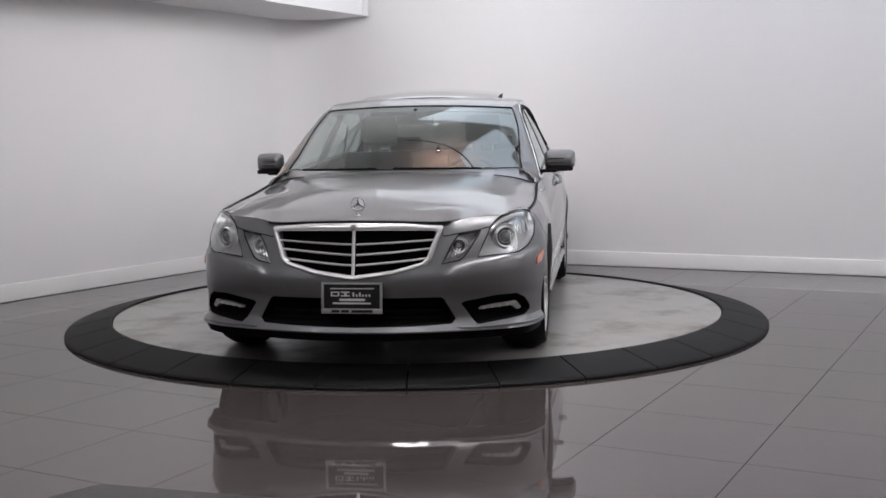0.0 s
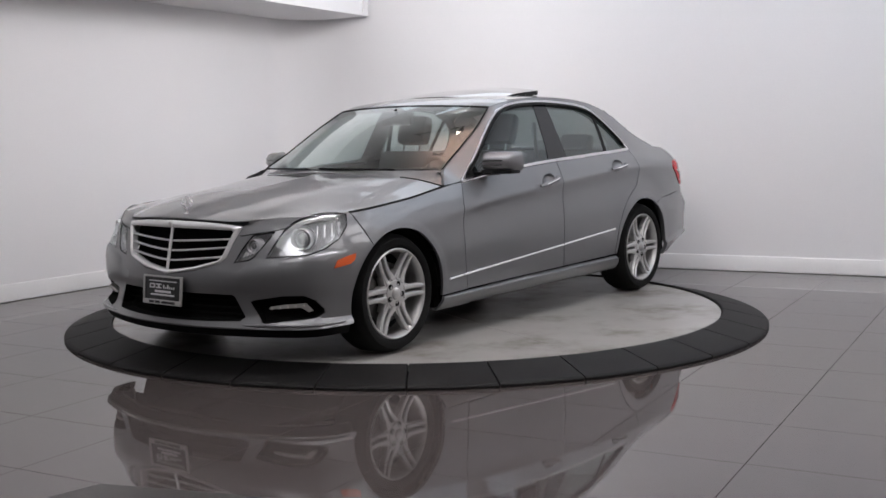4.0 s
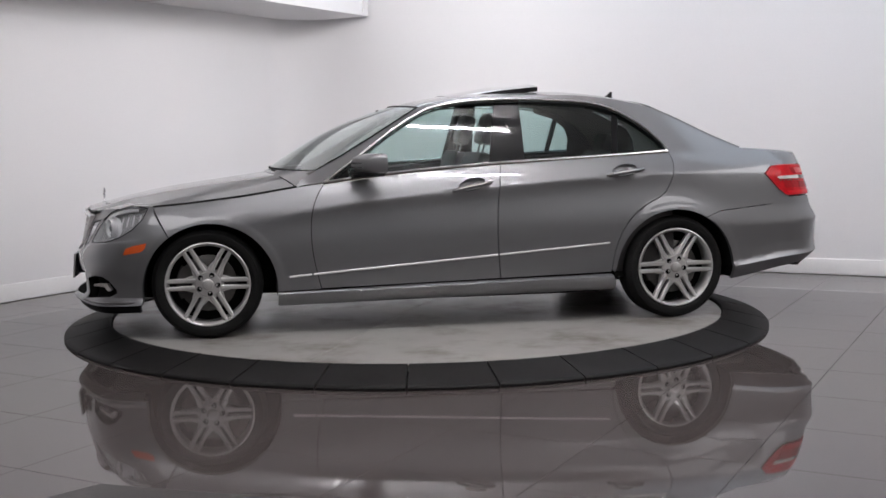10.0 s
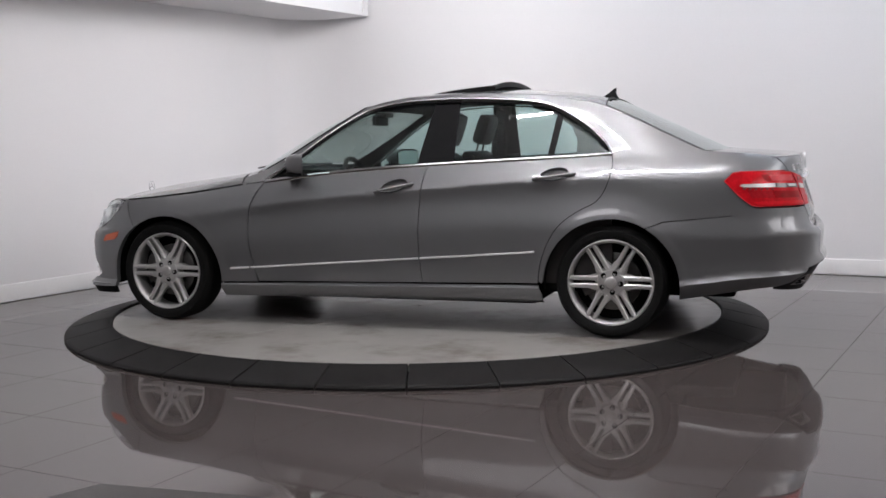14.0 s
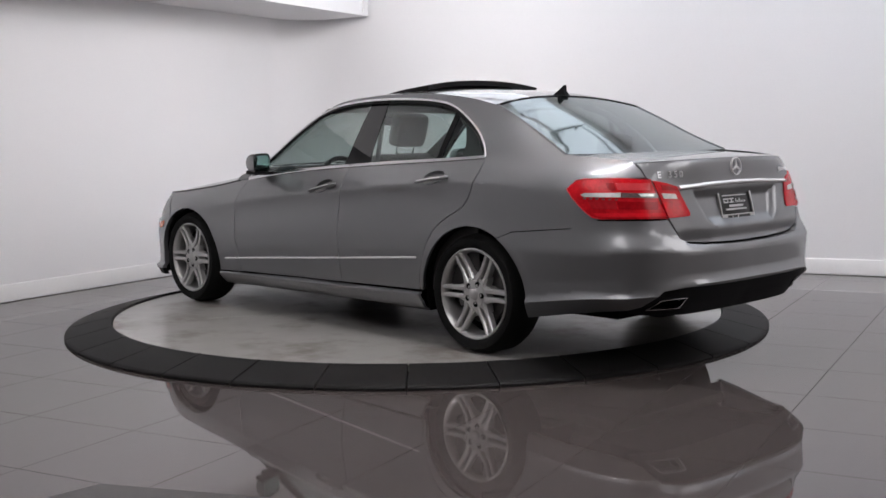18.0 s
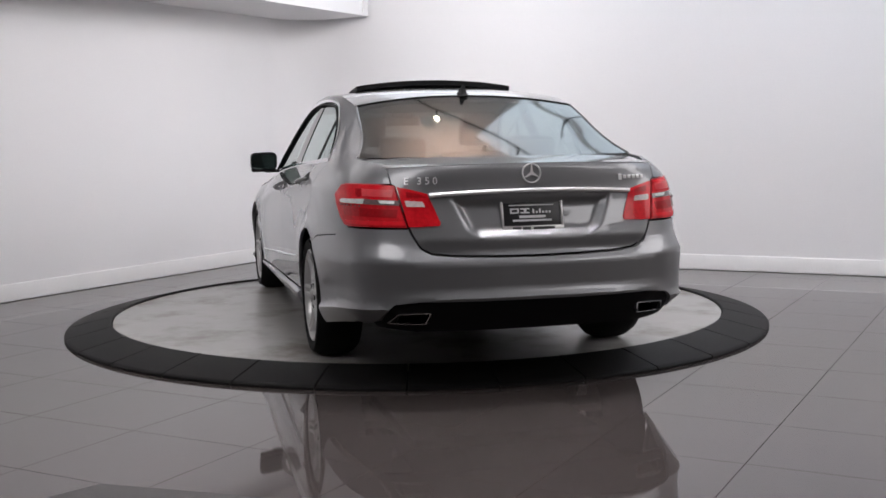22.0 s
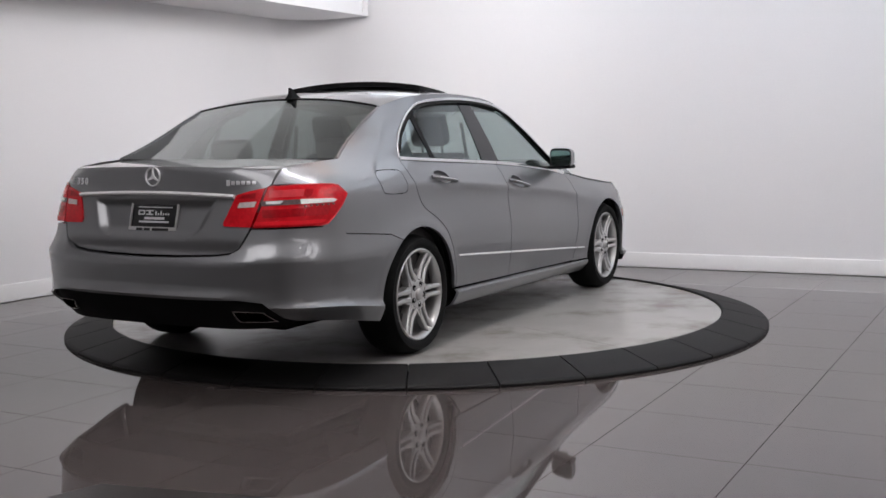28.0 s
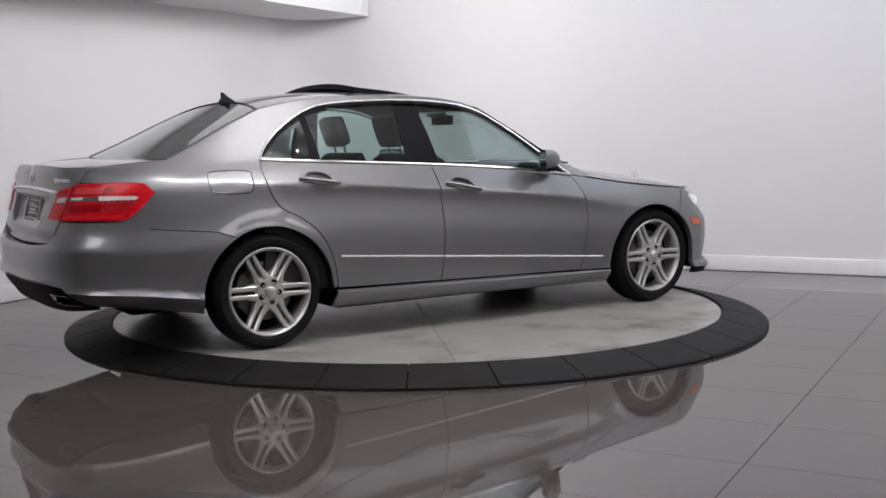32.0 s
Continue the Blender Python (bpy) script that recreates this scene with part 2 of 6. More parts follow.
# lamps added out of view that wash the two walls
wall_fill_spot(-1.9, -0.9, (-2.9, 1.6, 1.5), 38, 0.2)
wall_fill_spot(0.2, 0.9, (-1.3, 3.9, 1.7), 78, 0.2)
wall_fill_spot(1.80, -0.39, (1.6, 2.7, 1.9), 34, 0.2)


def fill_panel(x, y):
    """Added square fill panel: a white frame round a glowing diffuser."""
    f = empty("fill_panel_light", pose(x, y, CEIL - 0.002, 0, 0, 60.6))
    tagged(f, "large square white fill panel, added unseen under the ceiling", "ceiling light", group="panel lights")
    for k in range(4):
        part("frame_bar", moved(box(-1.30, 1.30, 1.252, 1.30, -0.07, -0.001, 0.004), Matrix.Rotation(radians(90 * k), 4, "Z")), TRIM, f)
    part("diffuser", box(-1.25, 1.25, -1.25, 1.25, -0.055, -0.045), FILL_GLOW, f)


# fill panels added out of view to raise the room's soft light
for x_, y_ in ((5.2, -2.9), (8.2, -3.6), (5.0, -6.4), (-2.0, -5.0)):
    fill_panel(x_, y_)


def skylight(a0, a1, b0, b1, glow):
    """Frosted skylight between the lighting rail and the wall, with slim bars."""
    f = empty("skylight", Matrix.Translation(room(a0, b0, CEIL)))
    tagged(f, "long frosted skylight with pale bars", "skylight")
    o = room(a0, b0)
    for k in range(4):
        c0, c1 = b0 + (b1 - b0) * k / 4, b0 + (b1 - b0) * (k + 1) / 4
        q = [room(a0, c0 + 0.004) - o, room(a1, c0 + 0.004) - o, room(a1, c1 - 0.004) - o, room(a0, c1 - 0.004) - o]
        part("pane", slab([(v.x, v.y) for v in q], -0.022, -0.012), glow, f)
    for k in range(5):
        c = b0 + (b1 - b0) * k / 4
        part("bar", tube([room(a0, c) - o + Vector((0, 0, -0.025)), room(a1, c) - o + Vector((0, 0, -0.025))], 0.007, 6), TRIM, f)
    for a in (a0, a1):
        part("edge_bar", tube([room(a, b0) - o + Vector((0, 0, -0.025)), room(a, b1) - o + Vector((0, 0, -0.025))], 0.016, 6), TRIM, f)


# never in view; placed from the bluish patches that the car mirrors
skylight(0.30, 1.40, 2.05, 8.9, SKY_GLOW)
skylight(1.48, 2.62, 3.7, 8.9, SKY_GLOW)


def assumed_clerestory(b0, b1, z0, z1, glow):
    """Assumed frosted high window on the wall, in slim pale frames."""
    o = room(0.004, b0, z0)
    f = empty("assumed_high_window", Matrix.Translation(o))
    tagged(f, "assumed frosted high window with pale frame under the ceiling", "window")
    n = 2
    for k in range(n):
        p, q = b0 + (b1 - b0) * k / n + 0.004, b0 + (b1 - b0) * (k + 1) / n - 0.004
        a, b, c = room(0.004, p, z0) - o, room(0.004, q, z0) - o, E1 * 0.012
        up = Vector((0, 0, z1 - z0))
        vs = [a, b, b + up, a + up]
        part("pane", ([tuple(v) for v in vs] + [tuple(v + c) for v in vs], [(0, 1, 2, 3), (7, 6, 5, 4), (0, 4, 5, 1), (1, 5, 6, 2), (2, 6, 7, 3), (3, 7, 4, 0)]), glow, f)
    for k in range(n + 1):
        b = b0 + (b1 - b0) * k / n
        part("bar", tube([tuple(room(0.014, b, z0) - o), tuple(room(0.014, b, z1) - o)], 0.006, 6), TRIM, f)
    for z in (z0, z1):
        part("edge_bar", tube([tuple(room(0.014, b0, z) - o), tuple(room(0.014, b1, z) - o)], 0.012, 6), TRIM, f)


# out of view; added for the bright patch mirrored in the hood
assumed_clerestory(0.42, 2.70, 2.60, 3.52, PALE_GLOW)


# ---- the room ----
def wall(name, p, q, z0, z1, thick, label, paint=WALL):
    """A wall from p to q (plan), its room side on that line, going `thick` to the outside (left of p to q)."""
    d = (q - p).normalized()
    n = Vector((-d.y, d.x, 0)) * thick
    poly = [(p.x, p.y), (q.x, q.y), (q.x + n.x, q.y + n.y), (p.x + n.x, p.y + n.y)]
    return tagged(part(name, slab(poly, z0, z1), paint), label, "wall", kind="structure")


A0, A1, B1, C1 = room(0, 0), room(LONG1, 0), room(0, LONG2), room(LONG1, LONG2)
RC = 0.5
TW = RC / math.tan(radians(46.9))
WJ, NJ = A0 + E1 * TW, A0 + E2 * TW
PIV = WJ + Vector((0.855, -0.519, 0)) * RC
AW, AN = math.atan2((WJ - PIV).y, (WJ - PIV).x), math.atan2((NJ - PIV).y, (NJ - PIV).x)
wall("wall_west", A1, WJ, FLOOR, CEIL, 0.2, "plain white painted wall below a bulkhead")
wall("wall_north", NJ, B1, FLOOR, CEIL, 0.2, "plain white painted wall behind the turntable")


wall("wall_east", B1, C1, FLOOR, CEIL, 0.2, "plain brown painted side wall", FAR_WALL)
wall("wall_south", C1, A1, FLOOR, CEIL, 0.2, "plain brown painted end wall", FAR_WALL)


AN = AN - 2 * math.pi if AN > AW else AN
CARC = [AW + (AN - AW) * i / 24 for i in range(25)]
cv = [(PIV.x + RC * math.cos(a), PIV.y + RC * math.sin(a)) for a in CARC] + [(PIV.x + (RC + 0.3) * math.cos(a), PIV.y + (RC + 0.3) * math.sin(a)) for a in reversed(CARC)]
tagged(part("wall_corner", slab(cv, FLOOR, CEIL), WALL), "rounded white corner between the two walls", "wall", kind="structure")


def baseboard(p, q, inward):
    """Board with a chamfered top edge and a dark shadow joint at the floor."""
    n = inward
    prof = [(0.002, FLOOR + 0.006), (0.016, FLOOR + 0.006), (0.016, FLOOR + 0.125), (0.011, FLOOR + 0.135), (0.002, FLOOR + 0.138)]
    vs = [p + n * o + Vector((0, 0, z)) for o, z in prof] + [q + n * o + Vector((0, 0, z)) for o, z in prof]
    k = len(prof)
    fs = [(i, i + 1, k + i + 1, k + i) for i in range(k - 1)] + [tuple(range(k)), tuple(reversed(range(k, 2 * k)))]
    return tagged(part("baseboard", (vs, fs), TRIM), "white painted baseboard along the wall", "baseboard", kind="structure")


N1 = Vector((0.855, -0.519, 0))      # out of the bulkhead wall into the room
N2 = Vector((-0.461, -0.887, 0))     # out of the other wall into the room
baseboard(A1, WJ, N1)
baseboard(NJ, B1, N2)
bv, bf = [], []
bp = [(0.002, 0.006), (0.016, 0.006), (0.016, 0.125), (0.011, 0.135), (0.002, 0.138)]
for a in CARC:
    for o_, z_ in bp:
        bv.append((PIV.x + (RC - o_) * math.cos(a), PIV.y + (RC - o_) * math.sin(a), FLOOR + z_))
for i in range(24):
    for j in range(4):
        bf.append((i * 5 + j, i * 5 + j + 1, i * 5 + j + 6, i * 5 + j + 5))
tagged(part("baseboard", (bv, bf), TRIM), "white painted baseboard round the corner", "baseboard", kind="structure")

# bulkhead along the ceiling, with its end trim
SOFF_Z, SOFF_D = 2.360, 0.885
p0, p1 = A0 + N1 * 0.001 + N2 * 0.002, room(LONG1 - 0.01, 0) + N1 * 0.001
sp = [(p0.x, p0.y), (p1.x, p1.y), ((p1 + N1 * SOFF_D).x, (p1 + N1 * SOFF_D).y), ((p0 + N1 * SOFF_D).x, (p0 + N1 * SOFF_D).y)]
tagged(part("bulkhead", slab(sp, SOFF_Z, CEIL - 0.002), WALL), "white plastered bulkhead below the ceiling", "bulkhead", kind="structure")
q = p0 + N1 * (SOFF_D + 0.006) + E1 * 0.10
tagged(part("conduit", tube([(q.x, q.y, SOFF_Z + 0.03), (q.x, q.y, CEIL - 0.01)], 0.010), TRIM), "thin white conduit on the face of the bulkhead", "conduit")

# ceiling
cp = [(v.x, v.y) for v in (A0, A1, C1, B1)]
tagged(part("ceiling", slab(cp, CEIL, CEIL + 0.15), CEILING), "plain ceiling", "ceiling", kind="structure")

# grout bed; the tiles lie on it
gp = [(v.x, v.y) for v in (A0, A1, C1, B1)]
floor_ob = tagged(part("floor", slab(gp, FLOOR - 0.15, FLOOR - 0.002), GROUT), "polished grey tiled floor with thin dark joints", "floor", kind="structure")

# turntable
RIN, ROUT = 2.022, 2.318


def turntable():
    t = empty("turntable", pose(0, 0, 0))
    tagged(t, "round light grey car turntable flush inside a black ramp ring", "turntable")
    n = 160
    for k in range(2):
        a0 = radians(63.5) + math.pi * k
        vs, fs = [], []
        rows = 12
        seg = n // 2
        for r in range(rows + 1):
            rr = 0.02 + (RIN - 0.02) * r / rows
            gap = 0.0018 / rr
            for i in range(seg + 1):
                a = a0 + gap + (math.pi - 2 * gap) * i / seg
                vs.append((rr * math.cos(a), rr * math.sin(a), 0.0))
        w = seg + 1
        for r in range(rows):
            for i in range(seg):
                fs.append((r * w + i, (r + 1) * w + i, (r + 1) * w + i + 1, r * w + i + 1))
        top = len(vs)
        rim = [rows * w + i for i in range(w)] + [r * w + seg for r in range(rows - 1, -1, -1)] + [i for i in range(seg - 1, -1, -1)] + [r * w for r in range(1, rows)]
        for i in rim:
            vs.append((vs[i][0], vs[i][1], -0.03))
        m = len(rim)
        for i in range(m):
            j = (i + 1) % m
            fs.append((rim[i], top + i, top + j, rim[j]))
        part("deck_half", (vs, fs), DISC, t, "worn light grey sheet deck with scuffs")
    part("skirt", lathe([(RIN - 0.03, -0.035), (RIN - 0.03, FLOOR + 0.001), (0.02, FLOOR + 0.001), (0.02, -0.035), (RIN - 0.03, -0.035)], 96, "z"), UNDER, t)
    return t


TABLE = turntable()

ramp = empty("ramp_ring", pose(0, 0, FLOOR))
tagged(ramp, "black rubber ramp ring in wedge segments round the turntable", "ramp ring")
SEGS = 32
prof = [(RIN + 0.006, 0.002), (RIN + 0.006, 0.074), (RIN + 0.012, 0.079), (RIN + 0.03, 0.0785), (ROUT - 0.025, 0.026), (ROUT - 0.006, 0.020), (ROUT, 0.013), (ROUT, 0.002)]
step = 2 * math.pi / SEGS
k = len(prof)
vs, fs = [], []
for i in range(9):
    a = 0.0020 + (step - 0.0040) * i / 8
    for r, z in prof:
        vs.append((r * math.cos(a), r * math.sin(a), z))
for i in range(8):
    for j in range(k - 1):
        fs.append((i * k + j, i * k + j + 1, (i + 1) * k + j + 1, (i + 1) * k + j))
fs += [tuple(reversed(range(k))), tuple(range(8 * k, 9 * k))]
seg_me = mesh_of("segment", vs, fs, RUBBER)
for i in range(SEGS):
    ob = new("segment", seg_me)
    ob.parent = ramp
    ob.rotation_euler = (0, 0, radians(-91.6) + step * i)

# dark mat near the camera
md = Vector((0.86, -0.27, 0)).normalized()
mn = Vector((-0.62, -0.62, 0)).normalized()
c = Vector((-1.154, -3.705, 0))
rp = [c, c + mn * 0.9, c + mn * 0.9 + md * 1.5, c + md * 1.5]
tagged(part("floor_mat", slab([(v.x, v.y) for v in rp], FLOOR + 0.0005, FLOOR + 0.004), MAT_RUG), "thin dark grey mat on the tiles", "mat")


def tiles():
    """Square tiles, each its own piece near the turntable."""
    u = Vector((math.cos(radians(60.6)), math.sin(radians(60.6)), 0))
    w = Vector((u.y, -u.x, 0))
    o = Vector((0.987, -4.004, 0))
    size, gap = 0.61, 0.0015
    off = (Vector((-1.931, -2.555, 0)) - o).dot(u) % size
    h = size / 2 - gap
    b = 0.0003
    tv = [(-h, -h, -0.008), (h, -h, -0.008), (h, h, -0.008), (-h, h, -0.008), (-h, -h, -b), (h, -h, -b), (h, h, -b), (-h, h, -b),
          (-h + b, -h + b, 0), (h - b, -h + b, 0), (h - b, h - b, 0), (-h + b, h - b, 0)]
    tf = [(8, 9, 10, 11)] + [(i, (i + 1) % 4, 4 + (i + 1) % 4, 4 + i) for i in range(4)] + [(4 + i, 4 + (i + 1) % 4, 8 + (i + 1) % 4, 8 + i) for i in range(4)]
    me = mesh_of("tile", tv, tf, TILE, 10)
    near, far = [], []
    for i in range(-30, 31):
        for j in range(-30, 31):
            c = o + u * (off + size * (i + 0.5)) + w * (size * (j + 0.5))
            d1, d2 = (c - A0).dot(N1), (c - A0).dot(N2)
            if d1 < 0.3 or d2 < 0.3 or d1 > LONG2 - 1 or d2 > LONG1 - 1:
                if d1 < -0.4 or d2 < -0.4 or d1 > LONG2 or d2 > LONG1:
                    continue
                far.append(c)
                continue
            (near if (c.length < 5.6 and c.y > -6.0 and c.length > 1.6) else far).append(c)
    near.sort(key=lambda c: c.length)
    far += near[300:]
    rot = math.atan2(u.y, u.x)
    for c in near[:300]:
        ob = new("tile", me)
        ob.parent = floor_ob
        ob.location = (c.x, c.y, FLOOR)
        ob.rotation_euler = (0, 0, rot)
    m = Matrix.Rotation(rot, 4, "Z")
    vf = join(*[moved((tv, tf), Matrix.Translation((c.x, c.y, FLOOR)) @ m) for c in far])
    tagged(part("far_tiles", vf, TILE, floor_ob, "", 10), kind="stuff")


# ---- the car: its skin ----
# x forward, y to the driver's side, z up from the deck; both sides mirror each other
def pchip(xs, ys, q):
    """Smooth curve through (xs, ys) with no overshoot; ys may have columns."""
    xs, ys, q = np.asarray(xs, float), np.asarray(ys, float), np.asarray(q, float)
    h = np.diff(xs)
    hh = h.reshape(-1, *[1] * (ys.ndim - 1))
    d = np.diff(ys, axis=0) / hh
    m = np.zeros_like(ys)
    a, b = d[:-1], d[1:]
    same = a * b > 0
    w1, w2 = 2 * hh[1:] + hh[:-1], hh[1:] + 2 * hh[:-1]
    with np.errstate(divide="ignore", invalid="ignore"):
        m[1:-1] = np.where(same, (w1 + w2) / (w1 / a + w2 / b), 0)
    m[0], m[-1] = d[0], d[-1]
    i = np.clip(np.searchsorted(xs, q) - 1, 0, len(xs) - 2)
    t = np.clip((q - xs[i]) / h[i], 0, 1)
    t = t.reshape(*t.shape, *[1] * (ys.ndim - 1))
    hi = h[i].reshape(t.shape) if ys.ndim > 1 else h[i]
    return ((1 + 2 * t) * (1 - t) ** 2 * ys[i] + t * (1 - t) ** 2 * hi * m[i] + t * t * (3 - 2 * t) * ys[i + 1] + t * t * (t - 1) * hi * m[i + 1])


# plan outline at the widest, from front centre to rear centre
PLAN = [(2.225, 0), (2.213, 0.22), (2.158, 0.45), (2.068, 0.662), (1.945, 0.822), (1.72, 0.914), (1.387, 0.926), (0.95, 0.920), (0.4, 0.922), (-0.35, 0.925),
        (-1.0, 0.925), (-1.487, 0.923), (-1.9, 0.905), (-2.22, 0.862), (-2.43, 0.775), (-2.555, 0.62), (-2.618, 0.40), (-2.64, 0)]


def outline():
    """Dense plan outline by arc length: s, x, y and the outward normal."""
    P = np.array(PLAN, float)
    P = np.vstack([[P[1][0], -P[1][1]], P, [P[-2][0], -P[-2][1]]])
    pts = []
    for i in range(1, len(P) - 2):
        for t in np.linspace(0, 1, 40, endpoint=False):
            a, b, c, d = P[i - 1:i + 3]
            pts.append(0.5 * (2 * b + (c - a) * t + (2 * a - 5 * b + 4 * c - d) * t * t + (3 * b - a - 3 * c + d) * t ** 3))
    pts.append(P[-2])
    pts = np.array(pts)
    s = np.concatenate([[0], np.cumsum(np.hypot(*np.diff(pts, axis=0).T))])
    q = np.linspace(0, s[-1], 600)
    x, y = np.interp(q, s, pts[:, 0]), np.interp(q, s, pts[:, 1])
    tx, ty = np.gradient(x, q), np.gradient(y, q)
    l = np.hypot(tx, ty)
    return q, x, y, -ty / l * -1 * -1, tx / l


OS, OX, OY, _nx, _ny = outline()
# outward: to the left of the way when going from front to rear along the driver's side
ONX, ONY = -_nx * -1, -_ny
SMAX = OS[-1]
if ONY[300] < 0:
    ONX, ONY = -ONX, -ONY
if ONX[0] < 0:
    ONX = -ONX


def sx(x):
    """The outline's s at x."""
    return float(np.interp(-x, -OX, OS))


def sf(y):
    return float(np.interp(y, OY[:180], OS[:180]))


def sr(y):
    return float(SMAX - np.interp(y, OY[::-1][:190], OS[:190]))


def srz(y, z):
    """The outline's s at the back at which the skin lies at y for height z."""
    a = y
    for _ in range(8):
        a += y - float(skin(sr(a), z)[1])
    return sr(a)


def sfy(y, z):
    """The outline's s where the front skin at height z lies y from the middle."""
    s = np.linspace(0, sx(1.62), 300)
    return float(np.interp(y, skin(s, np.full_like(s, z))[:, 1], s))


STATIONS = []


def station(s, zs, ins):
    STATIONS.append((s, zs, ins))


# knots: bottom, sill edge, sill bulge, sill top, door foot, low, middle, under the ridge, ridge, over it, shoulder, belt, pillar, rail, roof edge
station(sf(0.0), [0.13, 0.185, 0.21, 0.24, 0.265, 0.37, 0.42, 0.47, 0.52, 0.60, 0.67, 0.72, 0.75, 0.80, 0.9],
        [0.09, 0.005, -0.015, 0.01, 0.03, 0.03, 0.022, 0.025, 0.05, 0.08, 0.105, 0.13, 0.15, 0.25, 0.5])
station(sf(0.45), [0.13, 0.185, 0.21, 0.24, 0.265, 0.37, 0.42, 0.47, 0.52, 0.60, 0.67, 0.72, 0.75, 0.80, 0.9],
        [0.08, 0.005, -0.012, 0.01, 0.028, 0.03, 0.018, 0.018, 0.035, 0.06, 0.085, 0.11, 0.14, 0.24, 0.5])
station(sx(1.95), [0.13, 0.18, 0.205, 0.235, 0.26, 0.36, 0.42, 0.50, 0.57, 0.64, 0.70, 0.75, 0.78, 0.82, 0.9],
        [0.05, -0.02, -0.034, -0.026, -0.004, -0.004, -0.010, -0.004, 0.012, 0.038, 0.064, 0.102, 0.14, 0.23, 0.5])
station(sx(1.76), [0.13, 0.17, 0.20, 0.235, 0.255, 0.35, 0.42, 0.50, 0.58, 0.65, 0.71, 0.76, 0.79, 0.83, 0.9],
        [0.06, 0.0, -0.012, -0.005, 0.012, 0.010, 0.004, 0.002, 0.008, 0.024, 0.044, 0.072, 0.108, 0.21, 0.5])
station(sx(1.387), [0.13, 0.17, 0.20, 0.25, 0.28, 0.35, 0.45, 0.55, 0.63, 0.71, 0.76, 0.805, 0.83, 0.87, 0.95],
        [0.05, 0.0, -0.004, 0.0, 0.01, 0.006, 0.0, 0.0, 0.001, 0.018, 0.042, 0.078, 0.12, 0.24, 0.5])
station(sx(0.95), [0.13, 0.155, 0.20, 0.25, 0.265, 0.35, 0.52, 0.655, 0.70, 0.76, 0.81, 0.865, 0.95, 1.1, 1.3],
        [0.14, 0.092, 0.040, 0.008, 0.022, 0.014, 0.002, 0.009, 0.009, 0.028, 0.052, 0.090, 0.145, 0.25, 0.4])
station(sx(0.55), [0.13, 0.165, 0.20, 0.255, 0.272, 0.35, 0.54, 0.715, 0.765, 0.79, 0.85, 0.905, 1.15, 1.34, 1.40],
        [0.14, 0.092, 0.040, 0.008, 0.028, 0.022, 0.008, 0.020, 0.014, 0.0235, 0.0505, 0.084, 0.195, 0.30, 0.36])
station(sx(-0.35), [0.13, 0.175, 0.205, 0.27, 0.288, 0.36, 0.58, 0.79, 0.845, 0.868, 0.925, 0.99, 1.20, 1.375, 1.415],
        [0.14, 0.092, 0.040, 0.008, 0.032, 0.024, 0.012, 0.030, 0.024, 0.0345, 0.0625, 0.102, 0.190, 0.278, 0.345])
station(sx(-1.0), [0.13, 0.18, 0.21, 0.28, 0.30, 0.38, 0.60, 0.84, 0.893, 0.914, 0.96, 1.02, 1.20, 1.36, 1.405],
        [0.14, 0.092, 0.040, 0.008, 0.032, 0.022, 0.014, 0.038, 0.032, 0.0435, 0.0725, 0.118, 0.196, 0.285, 0.345])
station(sx(-1.487), [0.13, 0.18, 0.21, 0.28, 0.30, 0.42, 0.60, 0.85, 0.908, 0.935, 0.98, 1.05, 1.18, 1.30, 1.38],
        [0.12, 0.06, 0.020, 0.002, 0.006, 0.0, 0.0, 0.042, 0.044, 0.0590, 0.0885, 0.150, 0.224, 0.294, 0.352])
station(sx(-1.9), [0.15, 0.20, 0.24, 0.32, 0.345, 0.42, 0.58, 0.70, 0.89, 0.93, 0.97, 1.01, 1.06, 1.12, 1.20],
        [0.14, 0.08, 0.03, -0.006, 0.010, 0.009, 0.0, 0.018, 0.036, 0.050, 0.080, 0.121, 0.175, 0.236, 0.31])
station(sx(-2.22), [0.20, 0.27, 0.29, 0.36, 0.385, 0.45, 0.58, 0.69, 0.87, 0.92, 0.96, 0.995, 1.03, 1.06, 1.10],
        [0.15, 0.09, 0.055, -0.008, 0.012, 0.013, 0.0, 0.017, 0.031, 0.046, 0.066, 0.098, 0.145, 0.20, 0.30])
station(sx(-2.47), [0.22, 0.29, 0.33, 0.38, 0.40, 0.46, 0.605, 0.685, 0.78, 0.88, 0.94, 0.985, 1.02, 1.045, 1.10],
        [0.12, 0.06, 0.025, -0.027, -0.017, -0.017, -0.026, 0.014, 0.034, 0.062, 0.084, 0.108, 0.136, 0.18, 0.36])
station(sr(0.45), [0.22, 0.27, 0.33, 0.40, 0.43, 0.47, 0.585, 0.64, 0.75, 0.86, 0.92, 0.98, 1.015, 1.04, 1.10],
        [0.12, 0.08, 0.04, 0.0, -0.016, 0.002, -0.002, 0.036, 0.065, 0.098, 0.11, 0.116, 0.125, 0.15, 0.36])
station(sr(0.0), [0.22, 0.27, 0.33, 0.40, 0.43, 0.47, 0.585, 0.64, 0.75, 0.86, 0.92, 0.98, 1.025, 1.05, 1.10],
        [0.13, 0.10, 0.06, 0.010, -0.008, 0.012, 0.008, 0.05, 0.085, 0.118, 0.126, 0.13, 0.136, 0.16, 0.36])

ARCH_F, ARCH_R, ARCH_RAD = (1.372, 0.288), (-1.486, 0.296), 0.386


PILLAR_X = [-0.695, -0.58, -0.46, -0.292, -0.12, -0.02, 0.10]
PILLAR_Z = [0.895, 0.975, 1.060, 1.183, 1.289, 1.330, 1.358]


